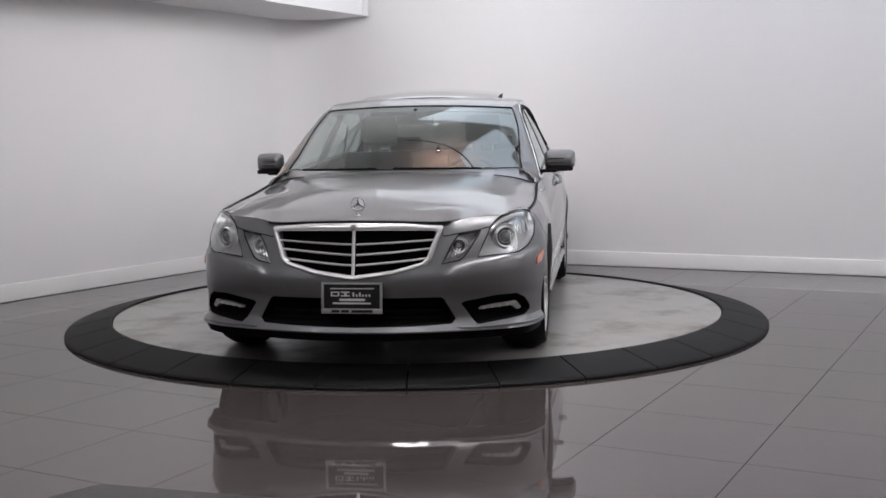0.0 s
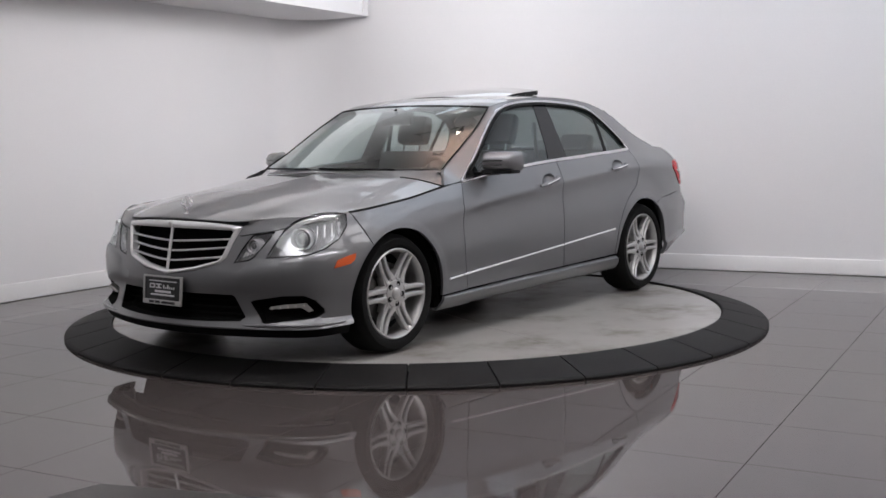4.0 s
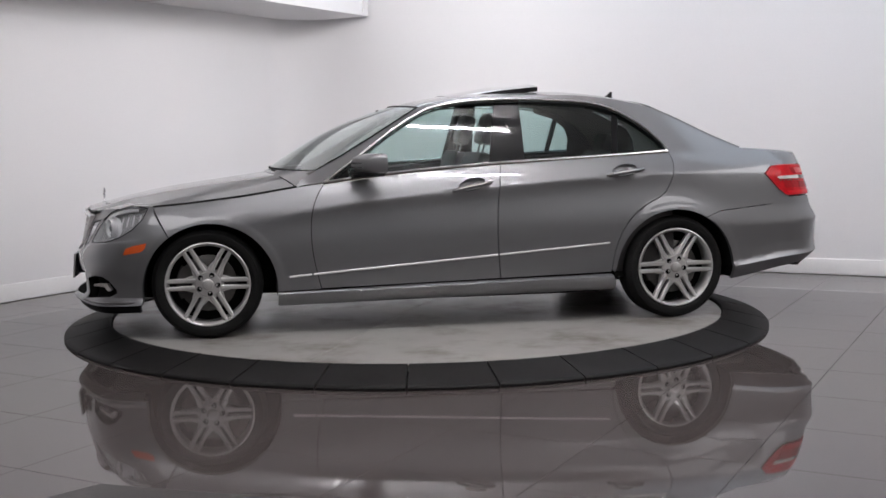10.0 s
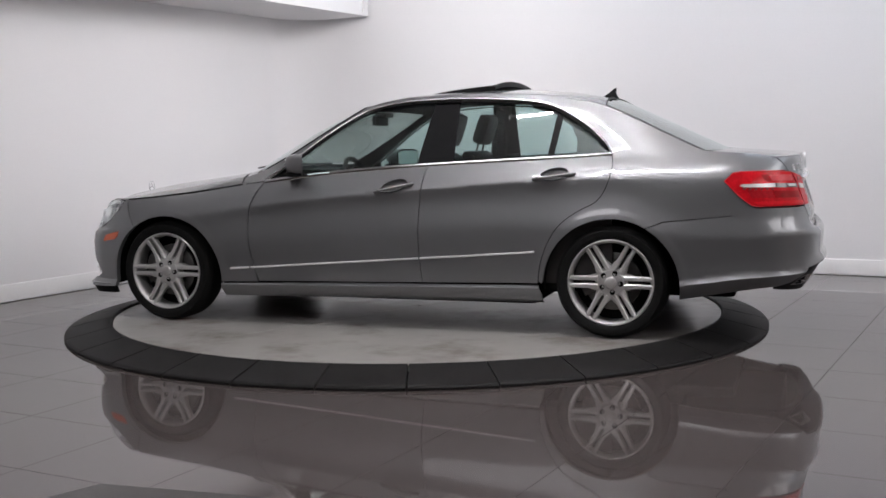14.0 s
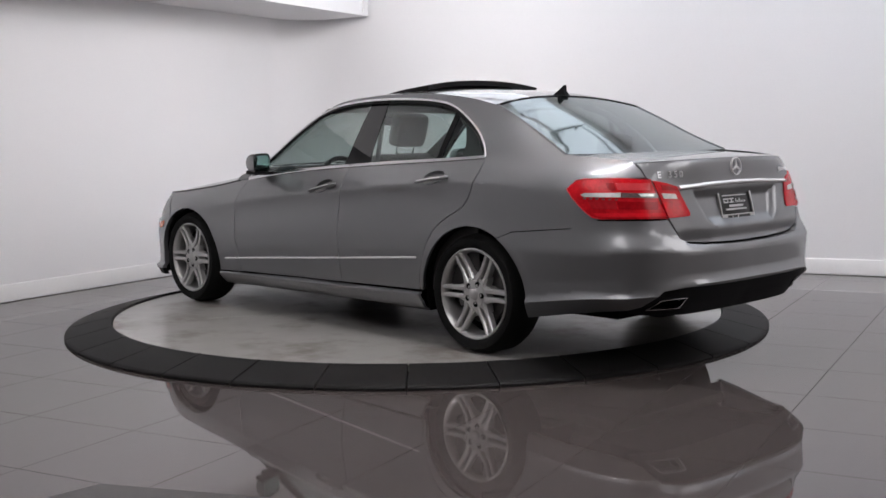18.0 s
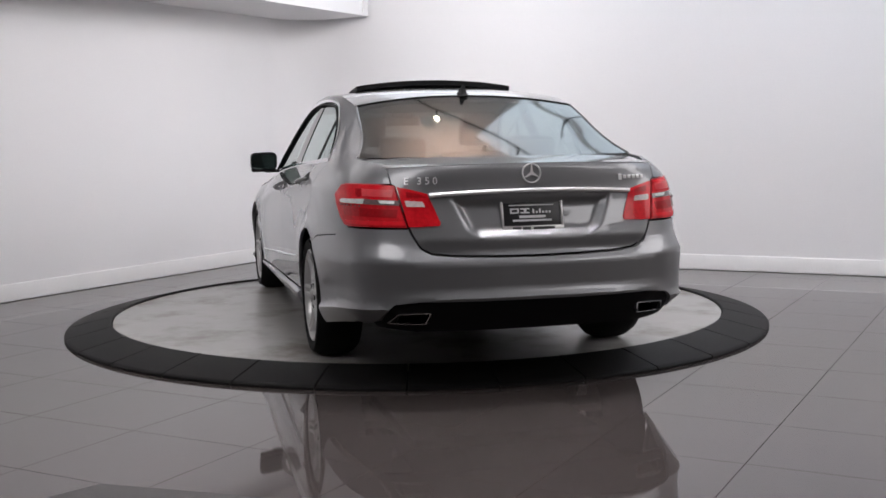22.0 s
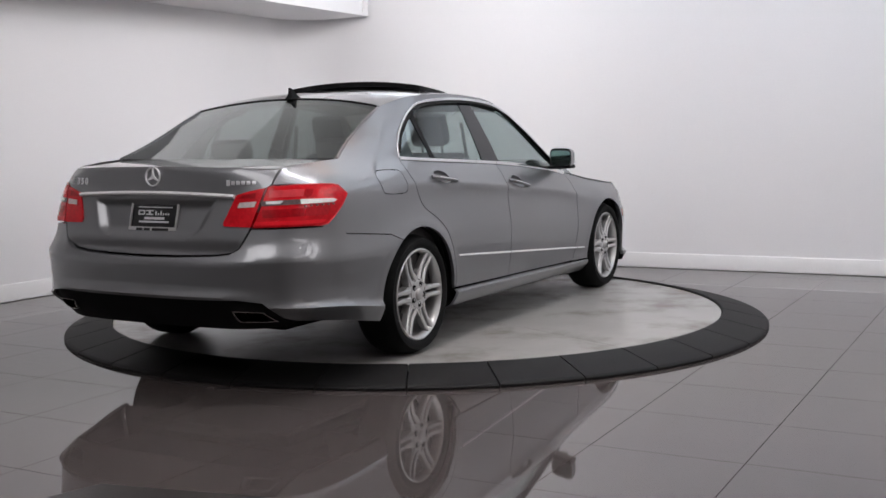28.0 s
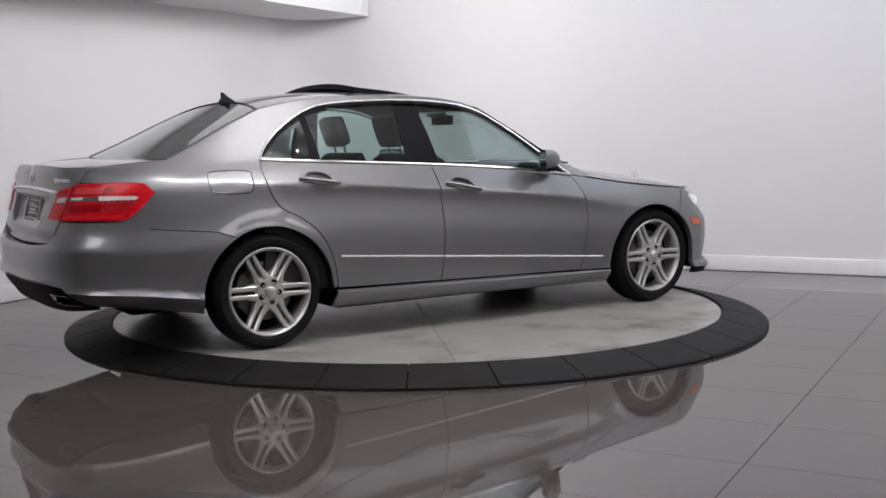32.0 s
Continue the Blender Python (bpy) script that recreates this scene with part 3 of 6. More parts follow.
SHELF_S = [sf(0.47), sf(0.51), sf(0.58), sf(0.66), sf(0.74), sx(1.90), sx(1.74)]
SHELF_Z = [0.480, 0.512, 0.532, 0.544, 0.556, 0.572, 0.590]


def smooth(a, b, x):
    t = np.clip((x - a) / (b - a), 0, 1)
    return t * t * (3 - 2 * t)


def skin_table():
    ss = [s for s, _, _ in STATIONS]
    both = np.array([list(z) + list(i) for _, z, i in STATIONS])
    q = np.linspace(0, SMAX, 420)
    rows = pchip(ss, both, q)
    zz = np.linspace(0.10, 1.45, 406)
    n = len(STATIONS[0][1])
    lean = pchip([-s for s in (sx(-2.3), sx(-1.9), sx(-1.5), sx(-1.1), sx(-0.35), sx(0.55), sx(1.0))], [1.3, 1.0, 0.56, 0.43, 0.40, 0.41, 0.55], -q)
    tab = []
    for r, k in zip(rows, lean):
        low = pchip(r[:n], r[n:], zz)
        d = np.maximum(zz - r[11], 0)
        high = r[n + 11] + k * d + 0.16 * d * d
        tab.append(np.where(zz > r[11], high, low))
    tab = np.array(tab)
    front = (q < sx(1.05))[:, None] | (q > sx(-2.3))[:, None]
    tab = np.where(front, np.array([pchip(r[:n], r[n:], zz) for r in rows]), tab)
    # crisper folds in the bumpers
    crisp = (0.8 * smooth(sx(-1.72), sx(-2.0), q) + 0.35 * (1 - smooth(sx(1.95), sx(1.70), q)))[:, None] * (1 - smooth(0.70, 0.76, zz))[None, :]
    line = np.array([np.interp(zz, r[:n], r[n:]) for r in rows])
    return q, zz, tab * (1 - crisp) + line * crisp


TS, TZ, TAB = skin_table()


def skin(s, z, deep=0.0):
    """Points of the car's skin at outline s (minus: the other side) and height z; deep: metres below it."""
    s, z = np.broadcast_arrays(np.asarray(s, float), np.asarray(z, float))
    side = np.where(s < 0, -1.0, 1.0)
    a = np.minimum(np.abs(s), SMAX - 1e-6)
    fi = a / SMAX * (len(TS) - 1)
    i = np.clip(fi.astype(int), 0, len(TS) - 2)
    fj = (np.clip(z, TZ[0], TZ[-1] - 1e-6) - TZ[0]) / (TZ[1] - TZ[0])
    j = np.clip(fj.astype(int), 0, len(TZ) - 2)
    u, v = fi - i, fj - j
    ins = (TAB[i, j] * (1 - u) + TAB[i + 1, j] * u) * (1 - v) + (TAB[i, j + 1] * (1 - u) + TAB[i + 1, j + 1] * u) * v
    x, y = np.interp(a, OS, OX), np.interp(a, OS, OY)
    nx, ny = np.interp(a, OS, ONX), np.interp(a, OS, ONY)
    # rolled lips round the wheel arches
    for cx, cz in (ARCH_F, ARCH_R):
        d = np.hypot(x - cx, z - cz) - ARCH_RAD
        lip = np.where((d > -0.05) & (z < cz + ARCH_RAD + 0.1), 1 - smooth(0.026, 0.060, d), 0)
        ins = ins - 0.003 * lip * smooth(-0.12, 0.0, z - cz) 
    # a shelf under the headlights
    line = np.interp(a, SHELF_S, SHELF_Z)
    fade = smooth(SHELF_S[0] - 0.02, SHELF_S[1], a) * (1 - smooth(SHELF_S[-1] - 0.15, SHELF_S[-1], a))
    ins = ins - 0.010 * fade * (1 - smooth(0.0, 0.014, z - line)) * smooth(-0.16, 0.0, z - line)
    # windscreen pillars turn inwards above the window line
    over = np.maximum(z - np.interp(-x, PILLAR_X, PILLAR_Z), 0)
    ins = ins + 0.9 * np.minimum(over, 0.075) * smooth(-0.08, 0.08, x) * (1 - smooth(0.76, 0.88, x))
    ins = ins + deep
    return np.stack([x - nx * ins, side * (y - ny * ins), z], -1)


def skin1(s, z, deep=0.0):
    return Vector(skin(s, z, deep).tolist())


from mathutils.geometry import delaunay_2d_cdt


def resample(poly, step):
    out = []
    n = len(poly)
    for i in range(n):
        a, b = np.array(poly[i], float), np.array(poly[(i + 1) % n], float)
        k = max(1, int(math.ceil(np.hypot(*(b - a)) / step)))
        out += [tuple(a + (b - a) * t / k) for t in range(k)]
    return out


def spline(pts, n=8, closed=False):
    """Rounded polyline through plan points."""
    P = [np.array(p, float) for p in pts]
    m = len(P)
    out = []
    for i in range(m if closed else m - 1):
        a = P[(i - 1) % m] if closed or i else P[0]
        b, c = P[i], P[(i + 1) % m]
        d = P[(i + 2) % m] if closed or i + 2 < m else P[-1]
        for t in np.linspace(0, 1, n, endpoint=False):
            out.append(tuple(0.5 * (2 * b + (c - a) * t + (2 * a - 5 * b + 4 * c - d) * t * t + (3 * b - a - 3 * c + d) * t ** 3)))
    if not closed:
        out.append(tuple(P[-1]))
    return out


def area2(poly):
    p = np.array(poly)
    q = np.roll(p, -1, 0)
    return float((p[:, 0] * q[:, 1] - q[:, 0] * p[:, 1]).sum() / 2)


def shrink(poly, d):
    """The polygon moved inwards by d."""
    p = np.array(poly, float)
    if area2(poly) < 0:
        d = -d
    a, b = np.roll(p, 1, 0), np.roll(p, -1, 0)
    e1, e2 = p - a, b - p
    e1 /= np.maximum(np.hypot(*e1.T), 1e-9)[:, None]
    e2 /= np.maximum(np.hypot(*e2.T), 1e-9)[:, None]
    n1, n2 = np.stack([-e1[:, 1], e1[:, 0]], 1), np.stack([-e2[:, 1], e2[:, 0]], 1)
    m = n1 + n2
    m /= np.maximum((m * n1).sum(1), 0.45)[:, None] * np.maximum(1, 0)
    return [tuple(v) for v in p + m * d]


def inside(poly, pts):
    p, q = np.array(poly), np.array(pts)
    x, y = q[:, 0][:, None], q[:, 1][:, None]
    x0, y0 = p[:, 0], p[:, 1]
    x1, y1 = np.roll(x0, -1), np.roll(y0, -1)
    with np.errstate(divide="ignore", invalid="ignore"):
        c = ((y0 > y) != (y1 > y)) & (x < (x1 - x0) * (y - y0) / (y1 - y0) + x0)
    return c.sum(1) % 2 == 1


def patch(loop, holes=(), step=0.03, edge=0.03, gap=0.0027, fold=0.018, place=None, lines=()):
    """A panel cut out of the skin: its loop and holes in (s, z), edges drawn back by `gap` and folded inwards by `fold`."""
    place = place or skin
    loops = [resample(shrink(loop, gap), edge)] + [resample(shrink(h, -gap), edge) for h in holes]
    vs, es = [], []
    for l in loops:
        n = len(vs)
        vs += l
        es += [(n + i, n + (i + 1) % len(l)) for i in range(len(l))]
    for l in lines:
        n = len(vs)
        l = list(l)
        vs += l
        es += [(n + i, n + i + 1) for i in range(len(l) - 1)]
    P = np.array(loops[0])
    lo, hi = P.min(0), P.max(0)
    gx, gz = np.meshgrid(np.arange(lo[0] + step / 2, hi[0], step), np.arange(lo[1] + step / 2, hi[1], step))
    g = np.stack([gx.ravel(), gz.ravel()], 1)
    ok = inside(loops[0], g)
    for l in loops[1:]:
        ok &= ~inside(l, g)
    g = g[ok]
    B = np.array(vs)
    if len(g):
        near = np.array([np.min((B[:, 0] - a) ** 2 + (B[:, 1] - b) ** 2) for a, b in g])
        g = g[near > (step * 0.45) ** 2]
    allv = [Vector(v) for v in vs] + [Vector(v) for v in g.tolist()]
    v2, _, f2, *_ = delaunay_2d_cdt(allv, es, [], 0, 1e-6)
    V = np.array([tuple(v) for v in v2])
    cen = np.array([V[list(f)].mean(0) for f in f2])
    keep = inside(loops[0], cen)
    for l in loops[1:]:
        keep &= ~inside(l, cen)
    faces = [tuple(f) for f, kk in zip(f2, keep) if kk]
    X = place(V[:, 0], V[:, 1])
    verts = [tuple(p) for p in X]
    # folded rims: border edges belong to one face only
    cnt = {}
    for f in faces:
        for i in range(len(f)):
            e = (f[i], f[(i + 1) % len(f)])
            cnt[tuple(sorted(e))] = None if tuple(sorted(e)) in cnt else e
    rim = [e for e in cnt.values() if e]
    Y1 = place(V[:, 0], V[:, 1], fold)
    ids = {}
    for a, b in rim:
        for w in (a, b):
            if w not in ids:
                ids[w] = len(verts)
                verts.append(tuple(Y1[w]))
    for a, b in rim:
        faces.append((b, a, ids[a], ids[b]))
    # outward faces
    tot = 0.0
    for f in faces[:len(faces) - len(rim)]:
        p = [Vector(verts[i]) for i in f[:3]]
        tot += (p[1] - p[0]).cross(p[2] - p[0]).dot(Vector((Y1[f[0]] - X[f[0]]).tolist())) * (1 if fold > 0 else -1)
    if tot > 0:
        faces = [tuple(reversed(f)) for f in faces]
    return verts, faces


def grid(fn, nu, nv):
    """A sheet from fn(u, v) -> points."""
    u, v = np.meshgrid(np.linspace(0, 1, nu + 1), np.linspace(-1, 1, nv + 1), indexing="ij")
    P = fn(u, v).reshape(-1, 3)
    w = nv + 1
    return [tuple(p) for p in P], [(i * w + j, (i + 1) * w + j, (i + 1) * w + j + 1, i * w + j + 1) for i in range(nu) for j in range(nv)]


def thick(vf, d):
    """Gives a sheet a rim folded down by d (z)."""
    vs, fs = list(vf[0]), list(vf[1])
    cnt = {}
    for f in fs:
        for i in range(len(f)):
            e = (f[i], f[(i + 1) % len(f)])
            cnt[tuple(sorted(e))] = None if tuple(sorted(e)) in cnt else e
    ids = {}
    for e in [e for e in cnt.values() if e]:
        for w in e:
            if w not in ids:
                ids[w] = len(vs)
                vs.append((vs[w][0], vs[w][1], vs[w][2] - d))
        fs.append((e[1], e[0], ids[e[0]], ids[e[1]]))
    return vs, fs


def arc(c, r, a0, a1, n=28):
    return [(c[0] + r * math.cos(radians(a0 + (a1 - a0) * i / n)), c[1] + r * math.sin(radians(a0 + (a1 - a0) * i / n))) for i in range(n + 1)]


def S(pts):
    """Side-view points (x, z) as (s, z)."""
    return [(sx(x), z) for x, z in pts]


CAR = empty("car", pose(0, 0, 0))
tagged(CAR, "grey metallic four-door sedan with chrome trim parked on the turntable", "car")


def both(name, vf, material, label="", parent=None, sharp=38.0):
    """The part and its mirror on the other side."""
    a = part(name, vf, material, parent or CAR, label, sharp)
    b = part(name, flip(vf), material, parent or CAR, label, sharp)
    return a, b


# lines shared by neighbouring panels, side view (x, z)
HOOD_GAP = [(1.695, 0.775), (1.60, 0.782), (1.49, 0.791), (1.30, 0.811), (1.148, 0.828), (1.0, 0.850), (0.86, 0.872)]
BELT = [(0.695, 0.893), (0.36, 0.934), (0.0, 0.965), (-0.39, 0.990), (-0.90, 1.015), (-1.25, 1.031), (-1.478, 1.044)]
TOP_LINE = [(0.695, 0.895), (0.58, 0.975), (0.46, 1.060), (0.292, 1.183), (0.12, 1.289), (0.02, 1.330), (-0.10, 1.358), (-0.25, 1.374), (-0.42, 1.381), (-0.60, 1.381), (-0.80, 1.373),
            (-0.96, 1.360), (-1.08, 1.338), (-1.19, 1.292), (-1.33, 1.205), (-1.43, 1.115), (-1.478, 1.046)]
DOOR_F = [(0.693, 0.893), (0.745, 0.809), (0.775, 0.708), (0.781, 0.572), (0.766, 0.436), (0.728, 0.272)]
DOOR_B = [(-0.385, 0.990), (-0.371, 0.93), (-0.357, 0.826), (-0.344, 0.657), (-0.344, 0.521), (-0.354, 0.37), (-0.362, 0.292)]
DOOR_R = [(-1.480, 1.044), (-1.490, 0.976), (-1.462, 0.868), (-1.406, 0.782), (-1.30, 0.724), (-1.205, 0.655), (-1.135, 0.560), (-1.088, 0.44), (-1.066, 0.306)]
SCREEN_SIDE = [(0.730, 0.968), (0.565, 1.056), (0.405, 1.150), (0.245, 1.247), (0.095, 1.338)]
ROOF_SIDE = [(0.095, 1.338), (0.0, 1.364), (-0.1, 1.383), (-0.2, 1.397), (-0.45, 1.411), (-0.7, 1.412), (-0.95, 1.402), (-1.15, 1.380), (-1.32, 1.348), (-1.42, 1.325)]
BACKLIGHT_SIDE = [(-1.42, 1.325), (-1.6, 1.246), (-1.8, 1.150), (-2.0, 1.060)]


def cup(cx, cz, slope):
    return [(sx(cx) + 0.078 * math.cos(a), cz + 0.007 + 0.034 * math.sin(a) + slope * 0.078 * math.cos(a)) for a in [2 * math.pi * i / 24 for i in range(24)]]


CUP_F, CUP_R = cup(-0.190, 0.862, 0.20), cup(-1.160, 0.928, 0.13)


RIDGE_X = [1.02, 0.95, 0.55, -0.35, -1.0, -1.487, -1.9, -2.08]
RIDGE_Z = [0.690, 0.70, 0.765, 0.845, 0.893, 0.908, 0.89, 0.885]


def ridge(x0, x1, up=0.0):
    """The shoulder crease between x0 and x1 as (s, z)."""
    xs = np.linspace(x0, x1, max(4, int(abs(x0 - x1) / 0.035)))
    return [(sx(x), float(z) + up) for x, z in zip(xs, pchip([-x for x in RIDGE_X], RIDGE_Z, -xs))]


def flange(c, a0, a1):
    """Lines round a wheel arch that carry its rolled flange."""
    return [S(arc(c, ARCH_RAD + r, a0, a1, 30)) for r in (0.014, 0.026, 0.037, 0.049, 0.060)]


def knots(k, s0, s1, n=40):
    """The line of the skin's k-th knot between s0 and s1."""
    ss = [st[0] for st in STATIONS]
    q = np.linspace(s0, s1, n)
    return list(zip(q.tolist(), pchip(ss, [st[1][k] for st in STATIONS], q).tolist()))


def creases(x0, x1):
    return [ridge(x0, x1, u) for u in (-0.030, -0.013, 0.0, 0.010, 0.022)]


def body_panels():
    # front wing
    lo = [(0.733, 0.268), (0.985, 0.262)] + arc(ARCH_F, ARCH_RAD, 184, 54, 40)
    loop = S(HOOD_GAP + [(0.78, 0.884)] + spline(DOOR_F, 5) + lo + [(1.68, 0.748)])
    both("front_fender", patch(loop, step=0.028, lines=creases(0.93, 0.79) + flange(ARCH_F, 172, 62)), PAINT)
    # doors
    loop = S(spline(DOOR_F, 5) + spline(DOOR_B, 5)[::-1] + BELT[3:0:-1])
    fd = both("front_door", patch(loop, [CUP_F], step=0.028, lines=creases(0.74, 0.0) + creases(-0.30, -0.345)), PAINT)
    loop = S(spline(DOOR_B, 5) + spline(DOOR_R, 5)[::-1] + BELT[5:3:-1])
    rd = both("rear_door", patch(loop, [CUP_R], step=0.028, lines=creases(-0.38, -0.98) + creases(-1.30, -1.44)), PAINT)
    # one-piece side frame: windscreen pillar, roof rail, rear pillar and rear wing
    light = [(srz(0.650, 0.945), 0.945), (sx(-2.30), 0.945), (sx(-2.155), 0.938), (sx(-2.105), 0.893), (sx(-2.21), 0.79), (sx(-2.30), 0.748)]
    seam = S([(-2.13, 0.700), (-1.92, 0.681), (-1.78, 0.668)])
    loop = S([(0.86, 0.877)] + [(0.835, 0.915)] + SCREEN_SIDE[:-1] + ROOF_SIDE[:-1] + BACKLIGHT_SIDE + [(-2.2, 1.048), (-2.36, 1.037)])
    loop += [(srz(0.657, 1.021), 1.021), (srz(0.654, 0.985), 0.985)] + light[:-1] + [(sx(-2.30), 0.75)] + seam
    loop += S(arc(ARCH_R, ARCH_RAD, 120, 6, 34))
    loop += S([(-1.088, 0.30)] + spline(DOOR_R, 5)[::-1][1:])
    loop += S(TOP_LINE[::-1][1:]) + S([(0.78, 0.884)])
    # the filler flap is cut into the passenger's side
    flap = spline([(sx(-1.575), 0.985), (sx(-1.70), 0.992), (sx(-1.79), 0.985), (sx(-1.812), 0.955), (sx(-1.806), 0.90), (sx(-1.785), 0.876), (sx(-1.68), 0.868), (sx(-1.585), 0.872), (sx(-1.562), 0.90), (sx(-1.558), 0.955)], 5, True)
    part("side_frame", patch(loop, step=0.028, lines=creases(-1.52, -2.05) + flange(ARCH_R, 112, 20)), PAINT, CAR)
    part("side_frame", flip(patch(loop, [flap], step=0.028, lines=creases(-1.52, -1.55) + creases(-1.84, -2.05) + flange(ARCH_R, 112, 20))), PAINT, CAR)
    part("filler_flap", flip(patch(flap, step=0.03, gap=0.002)), PAINT, CAR)
    trim = S([(0.80, 0.95)] + SCREEN_SIDE + ROOF_SIDE[1:] + BACKLIGHT_SIDE[1:] + [(-2.0, 1.05), (-1.5, 1.035)] + TOP_LINE[::-1])
    both("pillar_trim", patch(trim, step=0.06, edge=0.05, fold=0.01, place=lambda s, z, deep=0.0: skin(s, z, deep + 0.022)), HEADLINER)
    inner = S([(-1.52, 1.0), (-1.262, 1.0), (-1.262, 1.12), (-1.225, 1.20), (-1.13, 1.27), (-0.98, 1.315)] + TOP_LINE[11:] + [(-1.52, 1.04)])
    both("quarter_trim", patch(inner, step=0.05, edge=0.05, fold=0.01, place=lambda s, z, deep=0.0: skin(s, z, deep + 0.036)), LEATHER)
    # sills
    loop = S([(0.985, 0.258), (0.73, 0.264), (0.13, 0.280), (-0.36, 0.287), (-1.07, 0.298), (-1.095, 0.245), (-1.095, 0.190), (-0.36, 0.184), (0.13, 0.180), (0.6, 0.175), (0.985, 0.170)])
    both("side_skirt", patch(loop, step=0.02, edge=0.02, lines=[knots(k, sx(0.97), sx(-1.08), 130) for k in (2, 3)]), PAINT)
    return fd, rd


FRONT_DOORS, REAR_DOORS = body_panels()


def line_at(line, u):
    """The skin point at share u along a side-view line (arrays)."""
    p = np.array(line)
    d = np.concatenate([[0], np.cumsum(np.hypot(*np.diff(p, axis=0).T))])
    q = np.asarray(u) * d[-1]
    xs = np.interp(q, d, p[:, 0])
    s = np.interp(-xs, -OX, OS)
    return skin(s, np.interp(q, d, p[:, 1]))


def sheet(side, mid_x, mid_z, bow, power=2.0, lift=None):
    """A sheet across the car: `side` gives its edge for u, the centre line runs at (mid_x(u), mid_z(u))."""
    def fn(u, v):
        e = line_at(side, u)
        w = np.abs(v)
        k = w ** power
        x = mid_x(u) + (e[..., 0] - mid_x(u)) * w ** bow
        z = mid_z(u) + (e[..., 2] - mid_z(u)) * k
        if lift is not None:
            z = z + lift(u, v)
        return np.stack([x, v * e[..., 1], z], -1)
    return fn


ROOF_MID_X = [0.18, 0.0, -0.25, -0.5, -0.8, -1.1, -1.365]
ROOF_MID_Z = [1.355, 1.399, 1.433, 1.448, 1.447, 1.425, 1.381]


def roof_fn(u, v):
    # the edge runs along ROOF_SIDE; header and rear edge bow outwards at the centre
    e = line_at(ROOF_SIDE, u)
    mx = 0.18 + (-1.365 - 0.18) * u
    mz = pchip(-np.array(ROOF_MID_X), ROOF_MID_Z, -mx)
    w = np.abs(v)
    return np.stack([mx + (e[..., 0] - mx) * w ** 2, v * e[..., 1], mz + (e[..., 2] - mz) * w ** 2.6], -1)


def up_sheet(vf):
    """Turns faces so that they look up."""
    p = [Vector(vf[0][i]) for i in vf[1][0]]
    if (p[1] - p[0]).cross(p[2] - p[0]).z < 0:
        return vf[0], [tuple(reversed(f)) for f in vf[1]]
    return vf


part("roof", thick(up_sheet(grid(roof_fn, 40, 36)), 0.02), PAINT, CAR)
windscreen_fn = sheet(SCREEN_SIDE, lambda u: 0.995 - 0.815 * u, lambda u: 0.969 + 0.389 * u + 0.047 * np.sin(np.pi * u), 2.0, 2.0)
part("windscreen", up_sheet(grid(windscreen_fn, 16, 24)), SCREEN, CAR, "laminated windscreen with a green tint")
rear_fn = sheet(BACKLIGHT_SIDE, lambda u: -1.365 - 0.70 * u, lambda u: 1.381 - 0.323 * u + 0.003 * np.sin(np.pi * u), 2.0, 2.2)
part("rear_window", up_sheet(grid(rear_fn, 16, 24)), REAR_SCREEN, CAR, "sloping rear window with a green tint")


def rear_skin(y, z, deep=0.0):
    """The skin at the back, laid out by y."""
    y, z = np.broadcast_arrays(np.asarray(y, float), np.asarray(z, float))
    a = np.abs(y).copy()
    for _ in range(6):
        p = skin(SMAX - np.interp(a, OY[::-1][:190], OS[:190]), z, deep)
        a = np.maximum(a + np.abs(y) - np.abs(p[..., 1]), 0)
    p[..., 1] = y
    return p


def lid_edge(u):
    """The lid's outer edge from the rear window to its rear corner, just inside the wing's edge."""
    ss = [sx(-2.0), sx(-2.2), sx(-2.36), srz(0.654, 1.021)]
    zs = [1.060, 1.048, 1.037, 1.021]
    s = sx(-2.0) + (srz(0.654, 1.021) - sx(-2.0)) * np.asarray(u)
    return skin(s, np.interp(s, ss, zs) - 0.002, 0.0035)


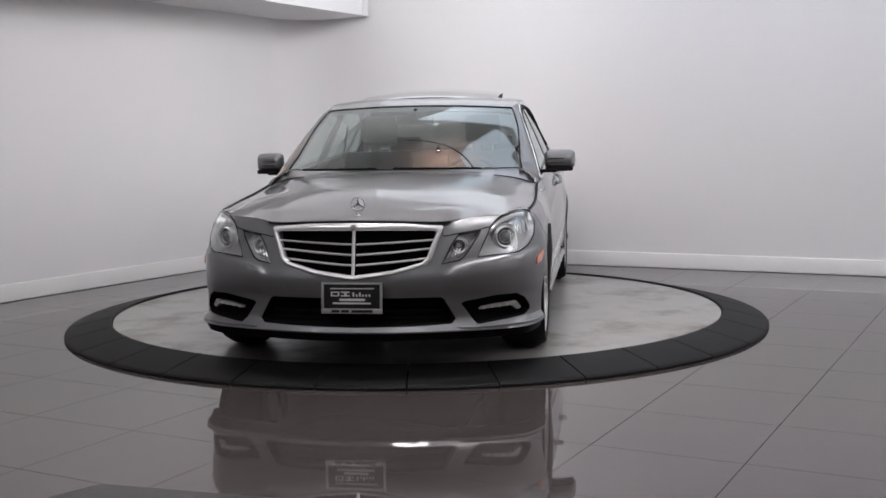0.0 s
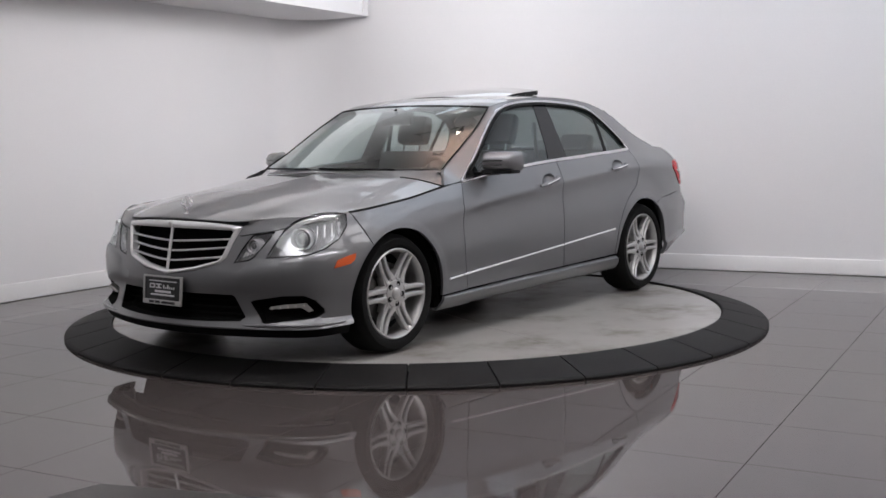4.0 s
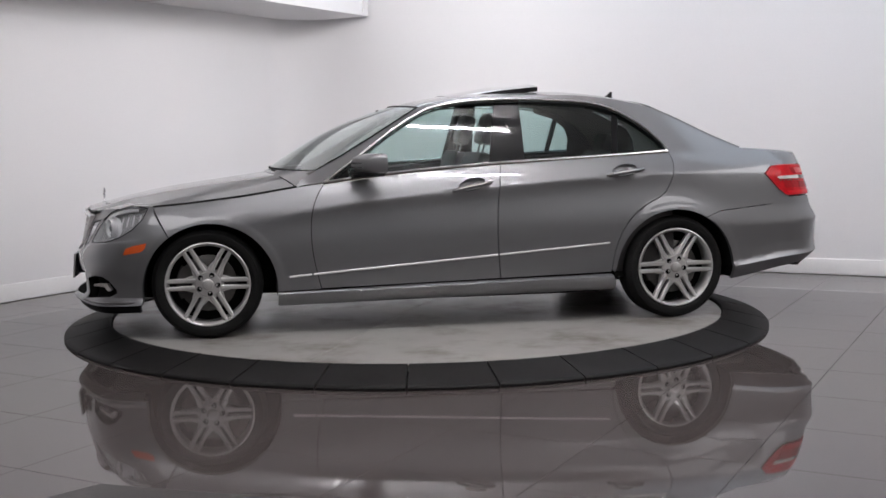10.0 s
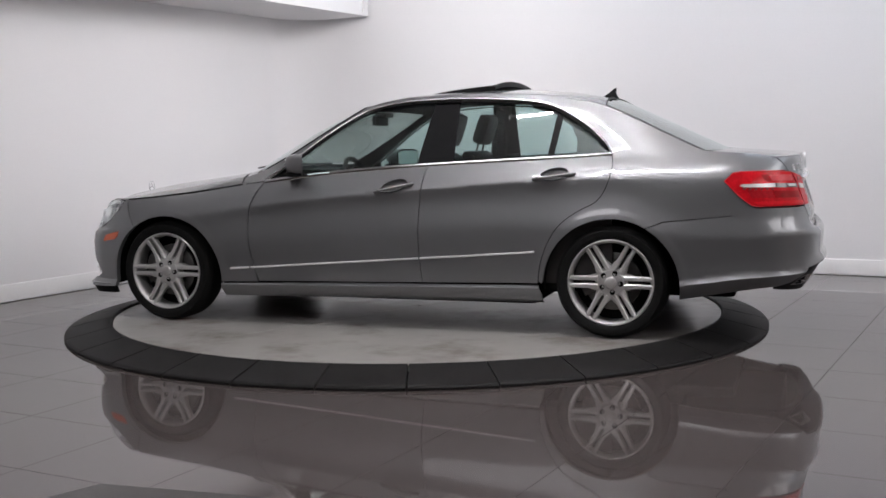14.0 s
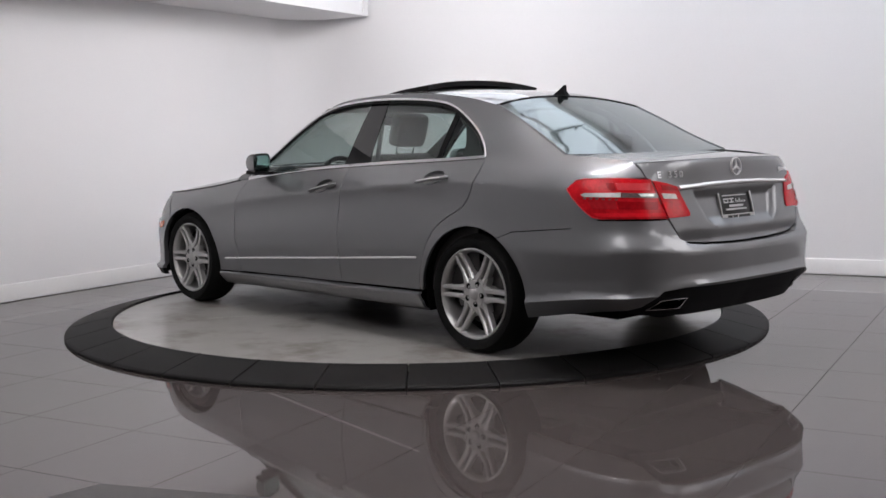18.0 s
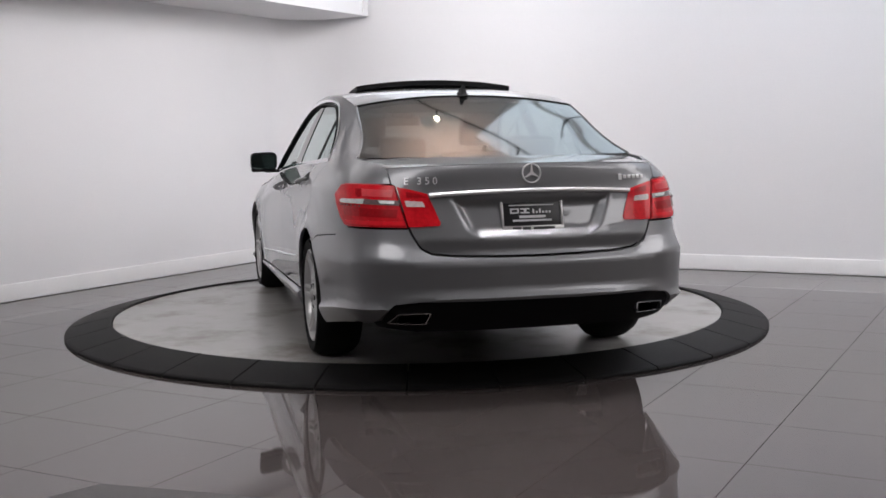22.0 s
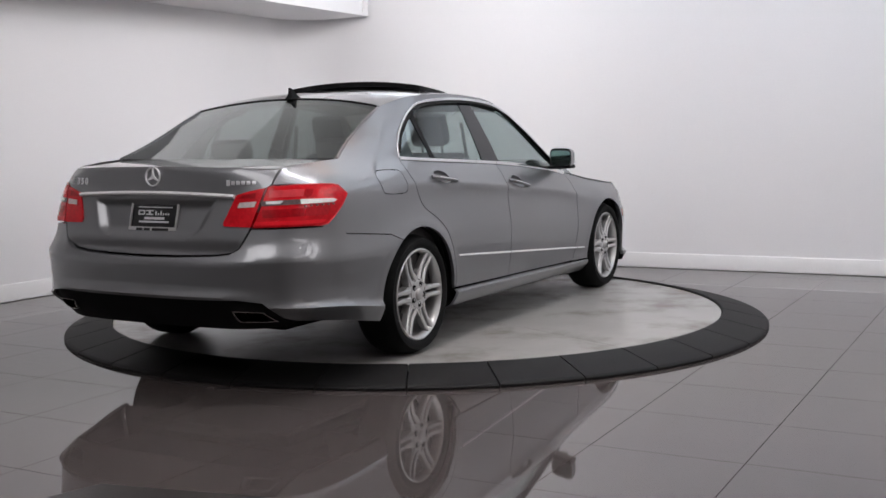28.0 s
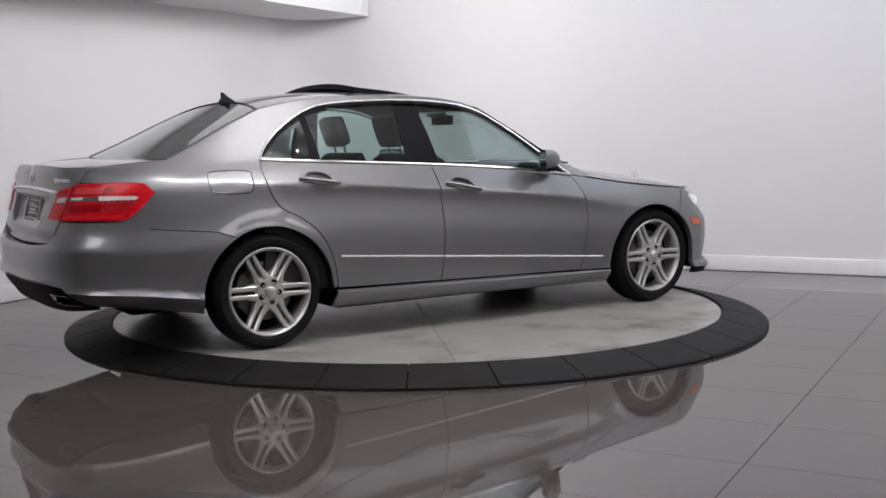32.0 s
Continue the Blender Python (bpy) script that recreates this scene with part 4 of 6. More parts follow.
def trunk():
    # lid top
    def top(u, v):
        w = np.abs(v)
        z0 = 1.066 - 0.006 * w ** 2
        z1 = 1.033 - 0.0165 * w ** 2.4
        e = lid_edge(u)
        y = v * e[..., 1]
        back = rear_skin(v * 0.654, z1)
        x = (-2.072 + 0.060 * w ** 2) * (1 - u) + back[..., 0] * u
        x = x + (e[..., 0] - (-2.012 * (1 - u) + lid_edge(np.ones(1))[0, 0] * u)) * w ** 3
        z = z0 + (z1 - z0) * u + 0.008 * np.sin(np.pi * u)
        zm = z0 * (1 - u) + z1 * u + 0.002 * np.sin(np.pi * u) - 0.006 * (1 - u)
        z = zm + (e[..., 2] - (1.060 * (1 - u) + 1.0165 * u + 0.008 * np.sin(np.pi * u))) * w ** 3
        return np.stack([x, y, z], -1)
    t = up_sheet(grid(top, 18, 36))
    # rear face with a recess for the plate
    hw = 0.655

    def place(y, z, deep=0.0):
        a = np.abs(y)
        p = rear_skin(y, z, deep)
        # recess
        wid = np.interp(z, [0.688, 0.70, 0.74, 0.88], [0.10, 0.275, 0.335, 0.40])
        d = np.minimum(np.minimum(wid - a, z - 0.688), 0.885 - z)
        p[..., 0] = p[..., 0] + 0.034 * smooth(0.0, 0.055, d)
        # the lid draws in towards its lower edge
        p[..., 0] = p[..., 0] + 0.034 * (1 - smooth(0.606, 0.70, z)) * (1 - smooth(0.50, 0.60, a))
        p[..., 1] = y
        return p
    loop = [(-hw, 1.017), (-0.652, 0.985), (-0.6485, 0.946), (-0.634, 0.938), (-0.615, 0.85), (-0.585, 0.745), (-0.56, 0.69), (-0.535, 0.655), (-0.49, 0.632), (-0.40, 0.622), (-0.2, 0.614), (0, 0.611)]
    loop = loop + [(-y, z) for y, z in loop[-2::-1]]
    loop += [(0.45, 1.026), (0.2, 1.0315), (0, 1.033), (-0.2, 1.0315), (-0.45, 1.026)]
    r = patch(loop, step=0.010, edge=0.012, place=place, gap=0.0022)
    lid = part("trunk_lid", join(thick(t, 0.01), r), PAINT, CAR, "grey trunk lid with a recess for the plate")
    return lid


LID = trunk()


def mirror_loop(half):
    """Closes a half loop that runs from the centre bottom out and up to the centre top."""
    return half + [(-s, z) for s, z in half[::-1] if abs(s) > 1e-6]


# lamps in the front, (s, z)
HEAD_TOP = [(sfy(y, z), z) for y, z in ((0.658, 0.703), (0.685, 0.738), (0.712, 0.757), (0.763, 0.776), (0.805, 0.778), (0.836, 0.769))]
HEAD_MAIN = [(sfy(0.602, 0.562), 0.562), (sfy(0.630, 0.632), 0.632)] + HEAD_TOP + [(sx(1.750), 0.712), (sx(1.81), 0.650), (sx(1.885), 0.606), (sx(1.96), 0.578)]
HEAD_INNER = [(sfy(y, z), z) for y, z in ((0.433, 0.535), (0.468, 0.608), (0.490, 0.647), (0.509, 0.674), (0.614, 0.690), (0.603, 0.665), (0.565, 0.606), (0.538, 0.566), (0.512, 0.549))]
# the hood's front corners reach down between grille and headlights to this line
NOSE = [(sfy(y, z), z) for y, z in ((0.432, 0.735), (0.428, 0.700), (0.434, 0.669), (0.450, 0.669), (0.509, 0.680), (0.614, 0.696), (0.652, 0.706))]
GRILLE = [(0.0, 0.462), (0.20, 0.488), (0.355, 0.530), (0.385, 0.560), (0.410, 0.640), (0.437, 0.712), (0.425, 0.722), (0.25, 0.737), (0.0, 0.742)]
INTAKE = [(0.0, 0.232), (0.30, 0.236), (0.48, 0.242), (0.505, 0.262), (0.450, 0.360), (0.435, 0.370), (0.30, 0.371), (0.0, 0.370)]
FOG = [(sf(0.536), 0.336), (sf(0.548), 0.345), (sf(0.62), 0.358), (sf(0.70), 0.372), (sx(1.985), 0.374), (sx(1.945), 0.350), (sx(1.905), 0.302), (sx(1.905), 0.284), (sx(1.945), 0.262), (sf(0.70), 0.248), (sf(0.612), 0.236), (sf(0.600), 0.240)]
EXHAUST = [(y - 0.015, z) for y, z in ((0.524, 0.352), (0.534, 0.362), (0.655, 0.358), (0.668, 0.350), (0.690, 0.318), (0.684, 0.309), (0.546, 0.308), (0.536, 0.316))]


def hood():
    gx = np.array([p[0] for p in HOOD_GAP])
    gz = np.array([p[1] for p in HOOD_GAP])
    fy = [0.52, 0.57, 0.63, 0.69, 0.712, 0.763, 0.805]
    fh = [0.750, 0.755, 0.760, 0.761, 0.763, 0.779, 0.781]
    wide = float(skin1(sx(1.72), 0.776).y) - 0.006
    fx = [0, 0.25, 0.5] + [y / wide for y in fy] + [1.0]
    ff = [2.122, 2.114, 2.070] + [float(skin1(sfy(y, z), z).x) for y, z in zip(fy, fh)] + [1.695]
    fz = [0.750, 0.747, 0.741] + fh + [0.776]
    cx = [0.0, 0.5, 0.8, 1.0]
    cxx = [1.025, 0.985, 0.925, 0.86]
    cz = [0.962, 0.950, 0.920, 0.872]
    mid_x = [0.9, 1.06, 1.25, 1.43, 1.62, 1.80, 1.99, 2.069, 2.098]
    mid_z = [0.966, 0.942, 0.913, 0.886, 0.858, 0.822, 0.780, 0.762, 0.752]

    def fn(u, v):
        w = np.abs(v)
        xb, zb = pchip(cx, cxx, w), pchip(cx, cz, w)
        xf, zf = pchip(fx, ff, w), pchip(fx, fz, w)
        x = xb + (xf - xb) * u
        # edge line at v = 1
        ex = 0.86 + (1.695 - 0.86) * u
        ez = pchip(-gx, gz, -ex)
        es = skin(np.interp(-ex, -OX, OS), ez)
        y = v * (np.abs(es[..., 1]) - 0.006)
        # lengthways crown between cowl and front edge
        m = pchip(mid_x, mid_z, np.clip(1.025 + (2.098 - 1.025) * u, 0.9, 2.098))
        crown_mid = m - (0.962 + (0.750 - 0.962) * u)
        crown_edge = ez - (0.872 + (0.776 - 0.872) * u)
        k = w ** 2
        plain = 0.750 + 0.026 * w ** 2
        z = zb + (plain - zb) * u + (zf - plain) * smooth(0.82, 1.0, u) + crown_mid * (1 - k) + crown_edge * k
        # raised centre between two creases that open towards the windscreen
        c = 0.60 - 0.08 * u
        z = z + 0.005 * (1 - smooth(c - 0.10, c + 0.24, w)) * smooth(0, 0.45, u) * smooth(0, 0.3, 1 - u)
        return np.stack([x, y, z], -1)

    # corners of the hood, rolled down to the headlights
    front = fn(np.ones(40), np.linspace(0.54, 0.86, 40))
    top = [(sfy(p[1], p[2]), float(p[2])) for p in front if p[1] < 0.712]
    nose = patch(NOSE + [HEAD_TOP[1], HEAD_TOP[2]] + top[::-1], step=0.015, edge=0.012, gap=0.0008, fold=0.010)
    part("hood", join(thick(up_sheet(grid(fn, 44, 64)), 0.012), nose, flip(nose)), PAINT, CAR, "long grey hood with two shallow creases")
    seam = skin(np.array([s for s, z in NOSE[2:]]), np.array([z for s, z in NOSE[2:]]), 0.001)
    for sd in (1.0, -1.0):
        part("hood_corner_seal", tube((seam * np.array([1.0, sd, 1.0])).tolist(), 0.0032, 6), BLACK, CAR)
    v = np.linspace(-0.56, 0.56, 41)
    p = fn(np.ones_like(v), v) + np.array([0.004, 0, -0.007])
    part("hood_front_seal", tube(p.tolist(), 0.0048, 6), BLACK, CAR)
    for sd in (1.0, -1.0):
        v = sd * np.linspace(0.70, 1.0, 14)
        p = fn(np.zeros_like(v), v) + np.array([-0.003, 0, 0.0005])
        part("hood_rear_seal", tube(p.tolist(), 0.0045, 6), BLACK, CAR)


hood()


def resample_open(pts, step):
    p = np.array(pts)
    d = np.concatenate([[0], np.cumsum(np.hypot(*np.diff(p, axis=0).T))])
    q = np.linspace(0, d[-1], int(d[-1] / step) + 2)
    return list(zip(np.interp(q, d, p[:, 0]).tolist(), np.interp(q, d, p[:, 1]).tolist()))


def front_bumper():
    half = [(0.0, 0.200), (sf(0.3), 0.200), (sf(0.55), 0.202), (sx(1.95), 0.206), (sx(1.78), 0.212), (sx(1.757), 0.216)]
    half += S(arc(ARCH_F, ARCH_RAD, -8, 54, 22)) + [(sx(1.685), 0.745), (sx(1.69), 0.772)]
    half += [(s, z + 0.004) for s, z in HEAD_TOP[::-1][1:-1]] + NOSE[::-1] + [(sf(0.2), 0.748), (0.0, 0.750)]
    loop = mirror_loop(half)
    g = mirror_loop([(sf(y), z) for y, z in GRILLE])
    it = mirror_loop([(sf(y), z) for y, z in INTAKE])
    m = lambda l: [(-s, z) for s, z in l]
    holes = [g, it, HEAD_MAIN, m(HEAD_MAIN), HEAD_INNER, m(HEAD_INNER), FOG, m(FOG)]
    low = []
    for k in (2, 3):
        a = knots(k, 0.0, sx(1.80), 75)
        low.append(m(a)[::-1] + a[1:])
    for d in (0.0, 0.007, 0.014):
        a = [(s, z + d) for s, z in resample_open(list(zip(SHELF_S, SHELF_Z)), 0.02)]
        low += [a, m(a)]
    part("front_bumper", patch(loop, holes, step=0.022, edge=0.020, fold=0.03, gap=0.002, lines=flange(ARCH_F, 2, 46) + [m(l) for l in flange(ARCH_F, 2, 46)] + low), PAINT, CAR, "grey front bumper with a sporty lip")


front_bumper()


def chin():
    """Black strip under the front bumper's lip."""
    half = [(0.0, 0.160), (sf(0.55), 0.160), (sx(1.95), 0.164), (sx(1.775), 0.170), (sx(1.775), 0.214), (sx(1.95), 0.212), (sf(0.55), 0.208), (0.0, 0.206)]
    part("chin_strip", patch(mirror_loop(half), step=0.05, edge=0.03, fold=0.03, gap=0, place=lambda s, z, d=0.0: skin(s, np.maximum(z, 0.200), d + 0.008 + (0.21 - z) * 0.5) * np.array([1.0, 1.0, 0.0]) + np.stack([0 * z, 0 * z, z], -1)), BLACK, CAR, "black strip under the bumper lip")


chin()


def rear_bumper():
    # laid out by s from one arch round the back to the other
    h = S(arc(ARCH_R, ARCH_RAD, 187, 120, 22))
    h = [(sx(-1.868), 0.232)] + h
    h += S([(-1.78, 0.668), (-1.92, 0.681), (-2.13, 0.700), (-2.21, 0.745), (-2.30, 0.745)]) + [(srz(y, z), z) for y, z in ((0.592, 0.745), (0.570, 0.70), (0.545, 0.655), (0.496, 0.628), (0.40, 0.618), (0.2, 0.610))] + [(SMAX, 0.607)]
    low = [(sx(-1.868), 0.232), (sx(-2.10), 0.268), (sx(-2.30), 0.292), (sx(-2.42), 0.306), (sr(0.735), 0.325), (sr(0.69), 0.370), (sr(0.655), 0.405), (sr(0.55), 0.418), (sr(0.3), 0.414), (SMAX, 0.413)]
    loop = h + [(2 * SMAX - s, z) for s, z in h[-2::-1]] + [(2 * SMAX - s, z) for s, z in low[1:-1]] + low[:0:-1]

    def place(s, z, deep=0.0):
        s = np.where(s > SMAX, -(2 * SMAX - s), s)
        return skin(s, z, deep)
    low_lines = []
    for k, s0 in ((3, sx(-1.89)), (4, sx(-1.90)), (5, sx(-1.92)), (6, sx(-1.90)), (7, sx(-2.30))):
        a = knots(k, s0, SMAX, 110)
        if k in (3, 7):
            a = [p for p in a if p[0] < (sx(-2.50) if k == 3 else srz(0.60, 0.66))]
            low_lines += [a, [(2 * SMAX - s, z) for s, z in a]]
        else:
            low_lines.append(a + [(2 * SMAX - s, z) for s, z in a[-2::-1]])
    fl = flange(ARCH_R, 170, 128)
    part("rear_bumper", patch(loop, step=0.02, edge=0.018, fold=0.03, place=place, gap=0.0022, lines=fl + [[(2 * SMAX - s, z) for s, z in l] for l in fl] + low_lines), PAINT, CAR)
    # black diffuser below
    dl = low[3:] + [(2 * SMAX - s, z) for s, z in low[-2:2:-1]]
    dl += [(2 * SMAX - sx(-2.42), 0.285), (2 * SMAX - sr(0.6), 0.268), (SMAX, 0.262), (sr(0.6), 0.268), (sx(-2.42), 0.285)]
    eh = [(sr(y), z) for y, z in EXHAUST]
    part("diffuser", patch(dl, [eh, [(2 * SMAX - s, z) for s, z in eh]], step=0.03, edge=0.03, fold=0.03, place=lambda s, z, deep=0.0: place(s, z, deep + 0.012), gap=0.001), BLACK, CAR, "black rear diffuser")


rear_bumper()


def wheel(x, y, side, r=0.322):
    """Six-pair alloy wheel with tyre, brake disc, caliper and five bolts; its face looks to +y, mirrored by side."""
    w = empty("wheel")
    w.parent = CAR
    w.matrix_local = Matrix.Translation((x, y * side, r)) @ (Matrix.Rotation(math.pi if side < 0 else 0, 4, "Z"))
    w["label"] = "silver alloy wheel with six pairs of spokes"
    R, hw = r, 0.122
    prof = [(0.229, -hw * 1.7), (0.245, -hw * 1.85), (0.285, -hw * 1.9), (R - 0.014, -hw * 1.72), (R, -hw * 1.45), (R, -0.055), (R - 0.004, -0.035), (R - 0.018, -0.010), (0.295, 0.006), (0.272, 0.008), (0.252, 0.000), (0.243, -0.012), (0.229, -0.02)]
    part("tyre", lathe(prof, 96), TYRE, w, "low-profile black tyre")
    lip = [(0.225, -0.19), (0.225, -0.05), (0.224, -0.018), (0.232, -0.006), (0.240, 0.001), (0.246, -0.002), (0.246, -0.02)]
    rim = part("rim", lathe(lip, 96), SATIN, w)
    # spokes: pairs of near-parallel bars from the hub star to the lip
    for k in range(6):
        a = radians(60 * k)
        for sgn in (-1, 1):
            rows = []
            for t in np.linspace(0, 1, 8):
                rad = 0.075 + (0.234 - 0.075) * t
                off = sgn * (0.0222 - 0.0008 * t)
                half = 0.0138 - 0.0022 * t
                face = -0.011 - 0.009 * math.sin(math.pi * min(1, t * 1.05)) + 0.008 * t
                rows.append([(rad, off - half, face - 0.005), (rad, off - half * 0.55, face), (rad, off + half * 0.55, face), (rad, off + half, face - 0.005), (rad, off + half, face - 0.036), (rad, off - half, face - 0.036)])
            vs = []
            for row in rows:
                for rr, o, h in row:
                    vs.append((rr * math.cos(a) - o * math.sin(a), h, rr * math.sin(a) + o * math.cos(a)))
            fs = []
            for i in range(7):
                for q in range(6):
                    j = (q + 1) % 6
                    fs.append((i * 6 + q, i * 6 + j, (i + 1) * 6 + j, (i + 1) * 6 + q))
            fs += [tuple(reversed(range(6))), tuple(range(42, 48))]
            part("spoke", (vs, fs), SATIN, rim)
    # hub star: a dished plate whose rim swings out along each pair and in between them
    edge = []
    for k in range(6):
        a = radians(60 * k)
        c, s_ = math.cos(a), math.sin(a)
        for rr, o in ((0.128, -0.0365), (0.112, -0.0355), (0.094, -0.0085), (0.088, 0.0), (0.094, 0.0085), (0.112, 0.0355), (0.128, 0.0365), (0.117, 0.0385), (0.107, 0.0435)):
            edge.append((rr * c - o * s_, rr * s_ + o * c))
        b_ = radians(60 * k + 30)
        edge.append((0.0965 * math.cos(b_), 0.0965 * math.sin(b_)))
        e_ = radians(60 * k + 60)
        for rr, o in ((0.107, -0.0435), (0.117, -0.0385)):
            edge.append((rr * math.cos(e_) - o * math.sin(e_), rr * math.sin(e_) + o * math.cos(e_)))
    n = len(edge)
    dish = lambda r_: -0.0165 - 0.004 * min(1.0, max(0.0, (r_ - 0.07) / 0.05))
    vs = []
    for sc_, dy in ((0.60, 0.0), (0.965, 0.0), (1.0, -0.006), (1.0, -0.045)):
        for x_, z_ in edge:
            vs.append((x_ * sc_, dish(math.hypot(x_, z_) * sc_) + dy, z_ * sc_))
    fs = [tuple(range(n))]
    for r_ in range(3):
        for i in range(n):
            j = (i + 1) % n
            fs.append((r_ * n + i, (r_ + 1) * n + i, (r_ + 1) * n + j, r_ * n + j))
    part("hub_star", (vs, fs), SATIN, rim)
    part("hub", lathe([(0.0, -0.010), (0.050, -0.010), (0.070, -0.013), (0.078, -0.022), (0.078, -0.06), (0.0, -0.06)], 48), SATIN, w)
    part("hub_cap", lathe([(0.0, 0.002), (0.024, 0.001), (0.031, -0.004), (0.034, -0.011)], 32), SATIN, w, "small round centre cap")
    for k in range(5):
        a = radians(115 + 72 * k)
        part("bolt", moved(lathe([(0.0, -0.012), (0.008, -0.0115), (0.0150, -0.0105), (0.0160, -0.014), (0.0160, -0.02)], 12), Matrix.Translation((0.056 * math.cos(a), 0.001, 0.056 * math.sin(a)))), UNDER, w)
    part("brake_disc", lathe([(0.07, -0.085), (0.075, -0.078), (0.162, -0.078), (0.165, -0.08), (0.165, -0.104), (0.07, -0.104)], 64), DARK_STEEL, w)
    cal = lathe([(0.115, -0.062), (0.175, -0.062), (0.182, -0.07), (0.182, -0.115), (0.115, -0.115), (0.115, -0.062)], 60)
    keep = [f for f in cal[1] if all(math.atan2(cal[0][i][2], cal[0][i][0]) * 57.3 * 1 > -35 and math.atan2(cal[0][i][2], cal[0][i][0]) * 57.3 < 42 for i in f)]
    part("caliper", (cal[0], keep), DARK_STEEL, w)
    part("backing_plate", lathe([(0.0, -0.125), (0.226, -0.125), (0.226, -0.135), (0.0, -0.135)], 48), UNDER, w)
    return w


for wx in (1.387, -1.487):
    for sd in (1, -1):
        wheel(wx, 0.900, sd)


def wells():
    """Black arch liners and the floor pan under the car."""
    for c in (ARCH_F, ARCH_R):
        pts = arc(c, ARCH_RAD + 0.004, -8, 188, 30)
        for sd in (1, -1):
            vs = [(x, sd * 0.872, z) for x, z in pts] + [(x, sd * 0.52, z) for x, z in pts] + [(c[0], sd * 0.52, c[1])]
            n = len(pts)
            fs = [(i, i + 1, n + i + 1, n + i) for i in range(n - 1)] + [(n + i, n + i + 1, 2 * n) for i in range(n - 1)]
            part("arch_liner", (vs, fs), UNDER, CAR)
    part("floor_pan", join(box(-1.04, 0.93, -0.80, 0.80, 0.17, 0.26, 0.03), box(-2.15, 2.0, -0.5, 0.5, 0.20, 0.27, 0.03), box(-0.9, 0.6, -0.2, 0.2, 0.15, 0.2, 0.02)), UNDER, CAR)


wells()


# ---- the car: glass, trim, lamps ----
def at(pts, x):
    p = sorted(pts)
    return float(np.interp(x, [a for a, _ in p], [b for _, b in p]))


def cut(line, x0, x1):
    """The stretch of a side-view line between x0 and x1 (x0 > x1)."""
    mid = [p for p in line if x1 < p[0] < x0]
    return [(x0, at(line, x0))] + mid + [(x1, at(line, x1))]


def pane(name, front, back, material, parent, deep=0.007, label=""):
    """Between belt and roof line; front and back are (x at the belt, x at the top)."""
    top = cut(TOP_LINE, front[1], back[1])
    low = cut(BELT, front[0], back[0])
    loop = S(top + low[::-1])
    vf = patch(loop, step=0.04, edge=0.03, gap=0.001, fold=0.004, place=lambda s, z, d=0.0: skin(s, z, d + deep))
    out = []
    for i, sd in enumerate((1, -1)):
        out.append(part(name, vf if sd > 0 else flip(vf), material, parent[i], label))
    return out


def windows():
    pane("mirror_sail", (0.690, 0.688), (0.545, 0.560), BLACK, FRONT_DOORS, 0.004)
    pane("window_pane", (0.543, 0.558), (-0.318, -0.395), GLASS, FRONT_DOORS, 0.010)
    pane("pillar_cover", (-0.308, -0.385), (-0.3855, -0.4395), GLOSS_BLACK, FRONT_DOORS, 0.006)
    pane("pillar_cover", (-0.3835, -0.4375), (-0.540, -0.541), GLOSS_BLACK, REAR_DOORS, 0.006)
    pane("window_pane", (-0.533, -0.535), (-1.110, -1.152), GLASS, REAR_DOORS, 0.010)
    pane("division_bar", (-1.100, -1.142), (-1.140, -1.182), BLACK, REAR_DOORS, 0.006)
    pane("quarter_pane", (-1.134, -1.176), (-1.470, -1.450), GLASS, REAR_DOORS, 0.010)
    # black inner seals along the roof line, chrome frame round the openings
    for sd in (1, -1):
        m = lambda vf: vf if sd > 0 else flip(vf)
        line = spline(TOP_LINE, 4)
        seal = skin(np.array([sx(x) for x, z in line]), np.array([z - 0.020 for x, z in line]), 0.002)
        part("window_seal", m(tube(seal[3:-3].tolist(), 0.013, 6, flat=0.4, up=(0, 1, 0))), BLACK, CAR)
        ring = skin(np.array([sx(x) for x, z in line]), np.array([z for x, z in line]), -0.001)
        part("roof_line_trim", m(tube(ring.tolist(), 0.0095, 8, flat=0.7)), CHROME, CAR, "polished chrome window surround")
        bl = spline(BELT, 5)
        fr = [p for p in bl if p[0] > -0.375] + [(-0.381, at(BELT, -0.381))]
        rr = [(-0.386, at(BELT, -0.386))] + [p for p in bl if p[0] < -0.392]
        for q, par in ((fr, FRONT_DOORS), (rr, REAR_DOORS)):
            c = skin(np.array([sx(x) for x, z in q]), np.array([z for x, z in q]), -0.003)
            part("belt_trim", m(tube(c.tolist(), 0.013, 8, flat=0.5)), CHROME, par[0 if sd > 0 else 1], "polished chrome belt strip")
        # thin strips low on the doors
        for x0, x1, par in ((0.915, 0.786, CAR), (0.772, -0.340, FRONT_DOORS[0 if sd > 0 else 1]), (-0.352, -1.050, REAR_DOORS[0 if sd > 0 else 1])):
            xs = np.linspace(x0, x1, 16)
            c = skin(np.array([sx(x) for x in xs]), np.interp(-xs, [-0.921, 1.054], [0.349, 0.489]), -0.002)
            part("door_strip", m(tube(c.tolist(), 0.0062, 6, flat=0.8)), BRIGHT, par)


windows()


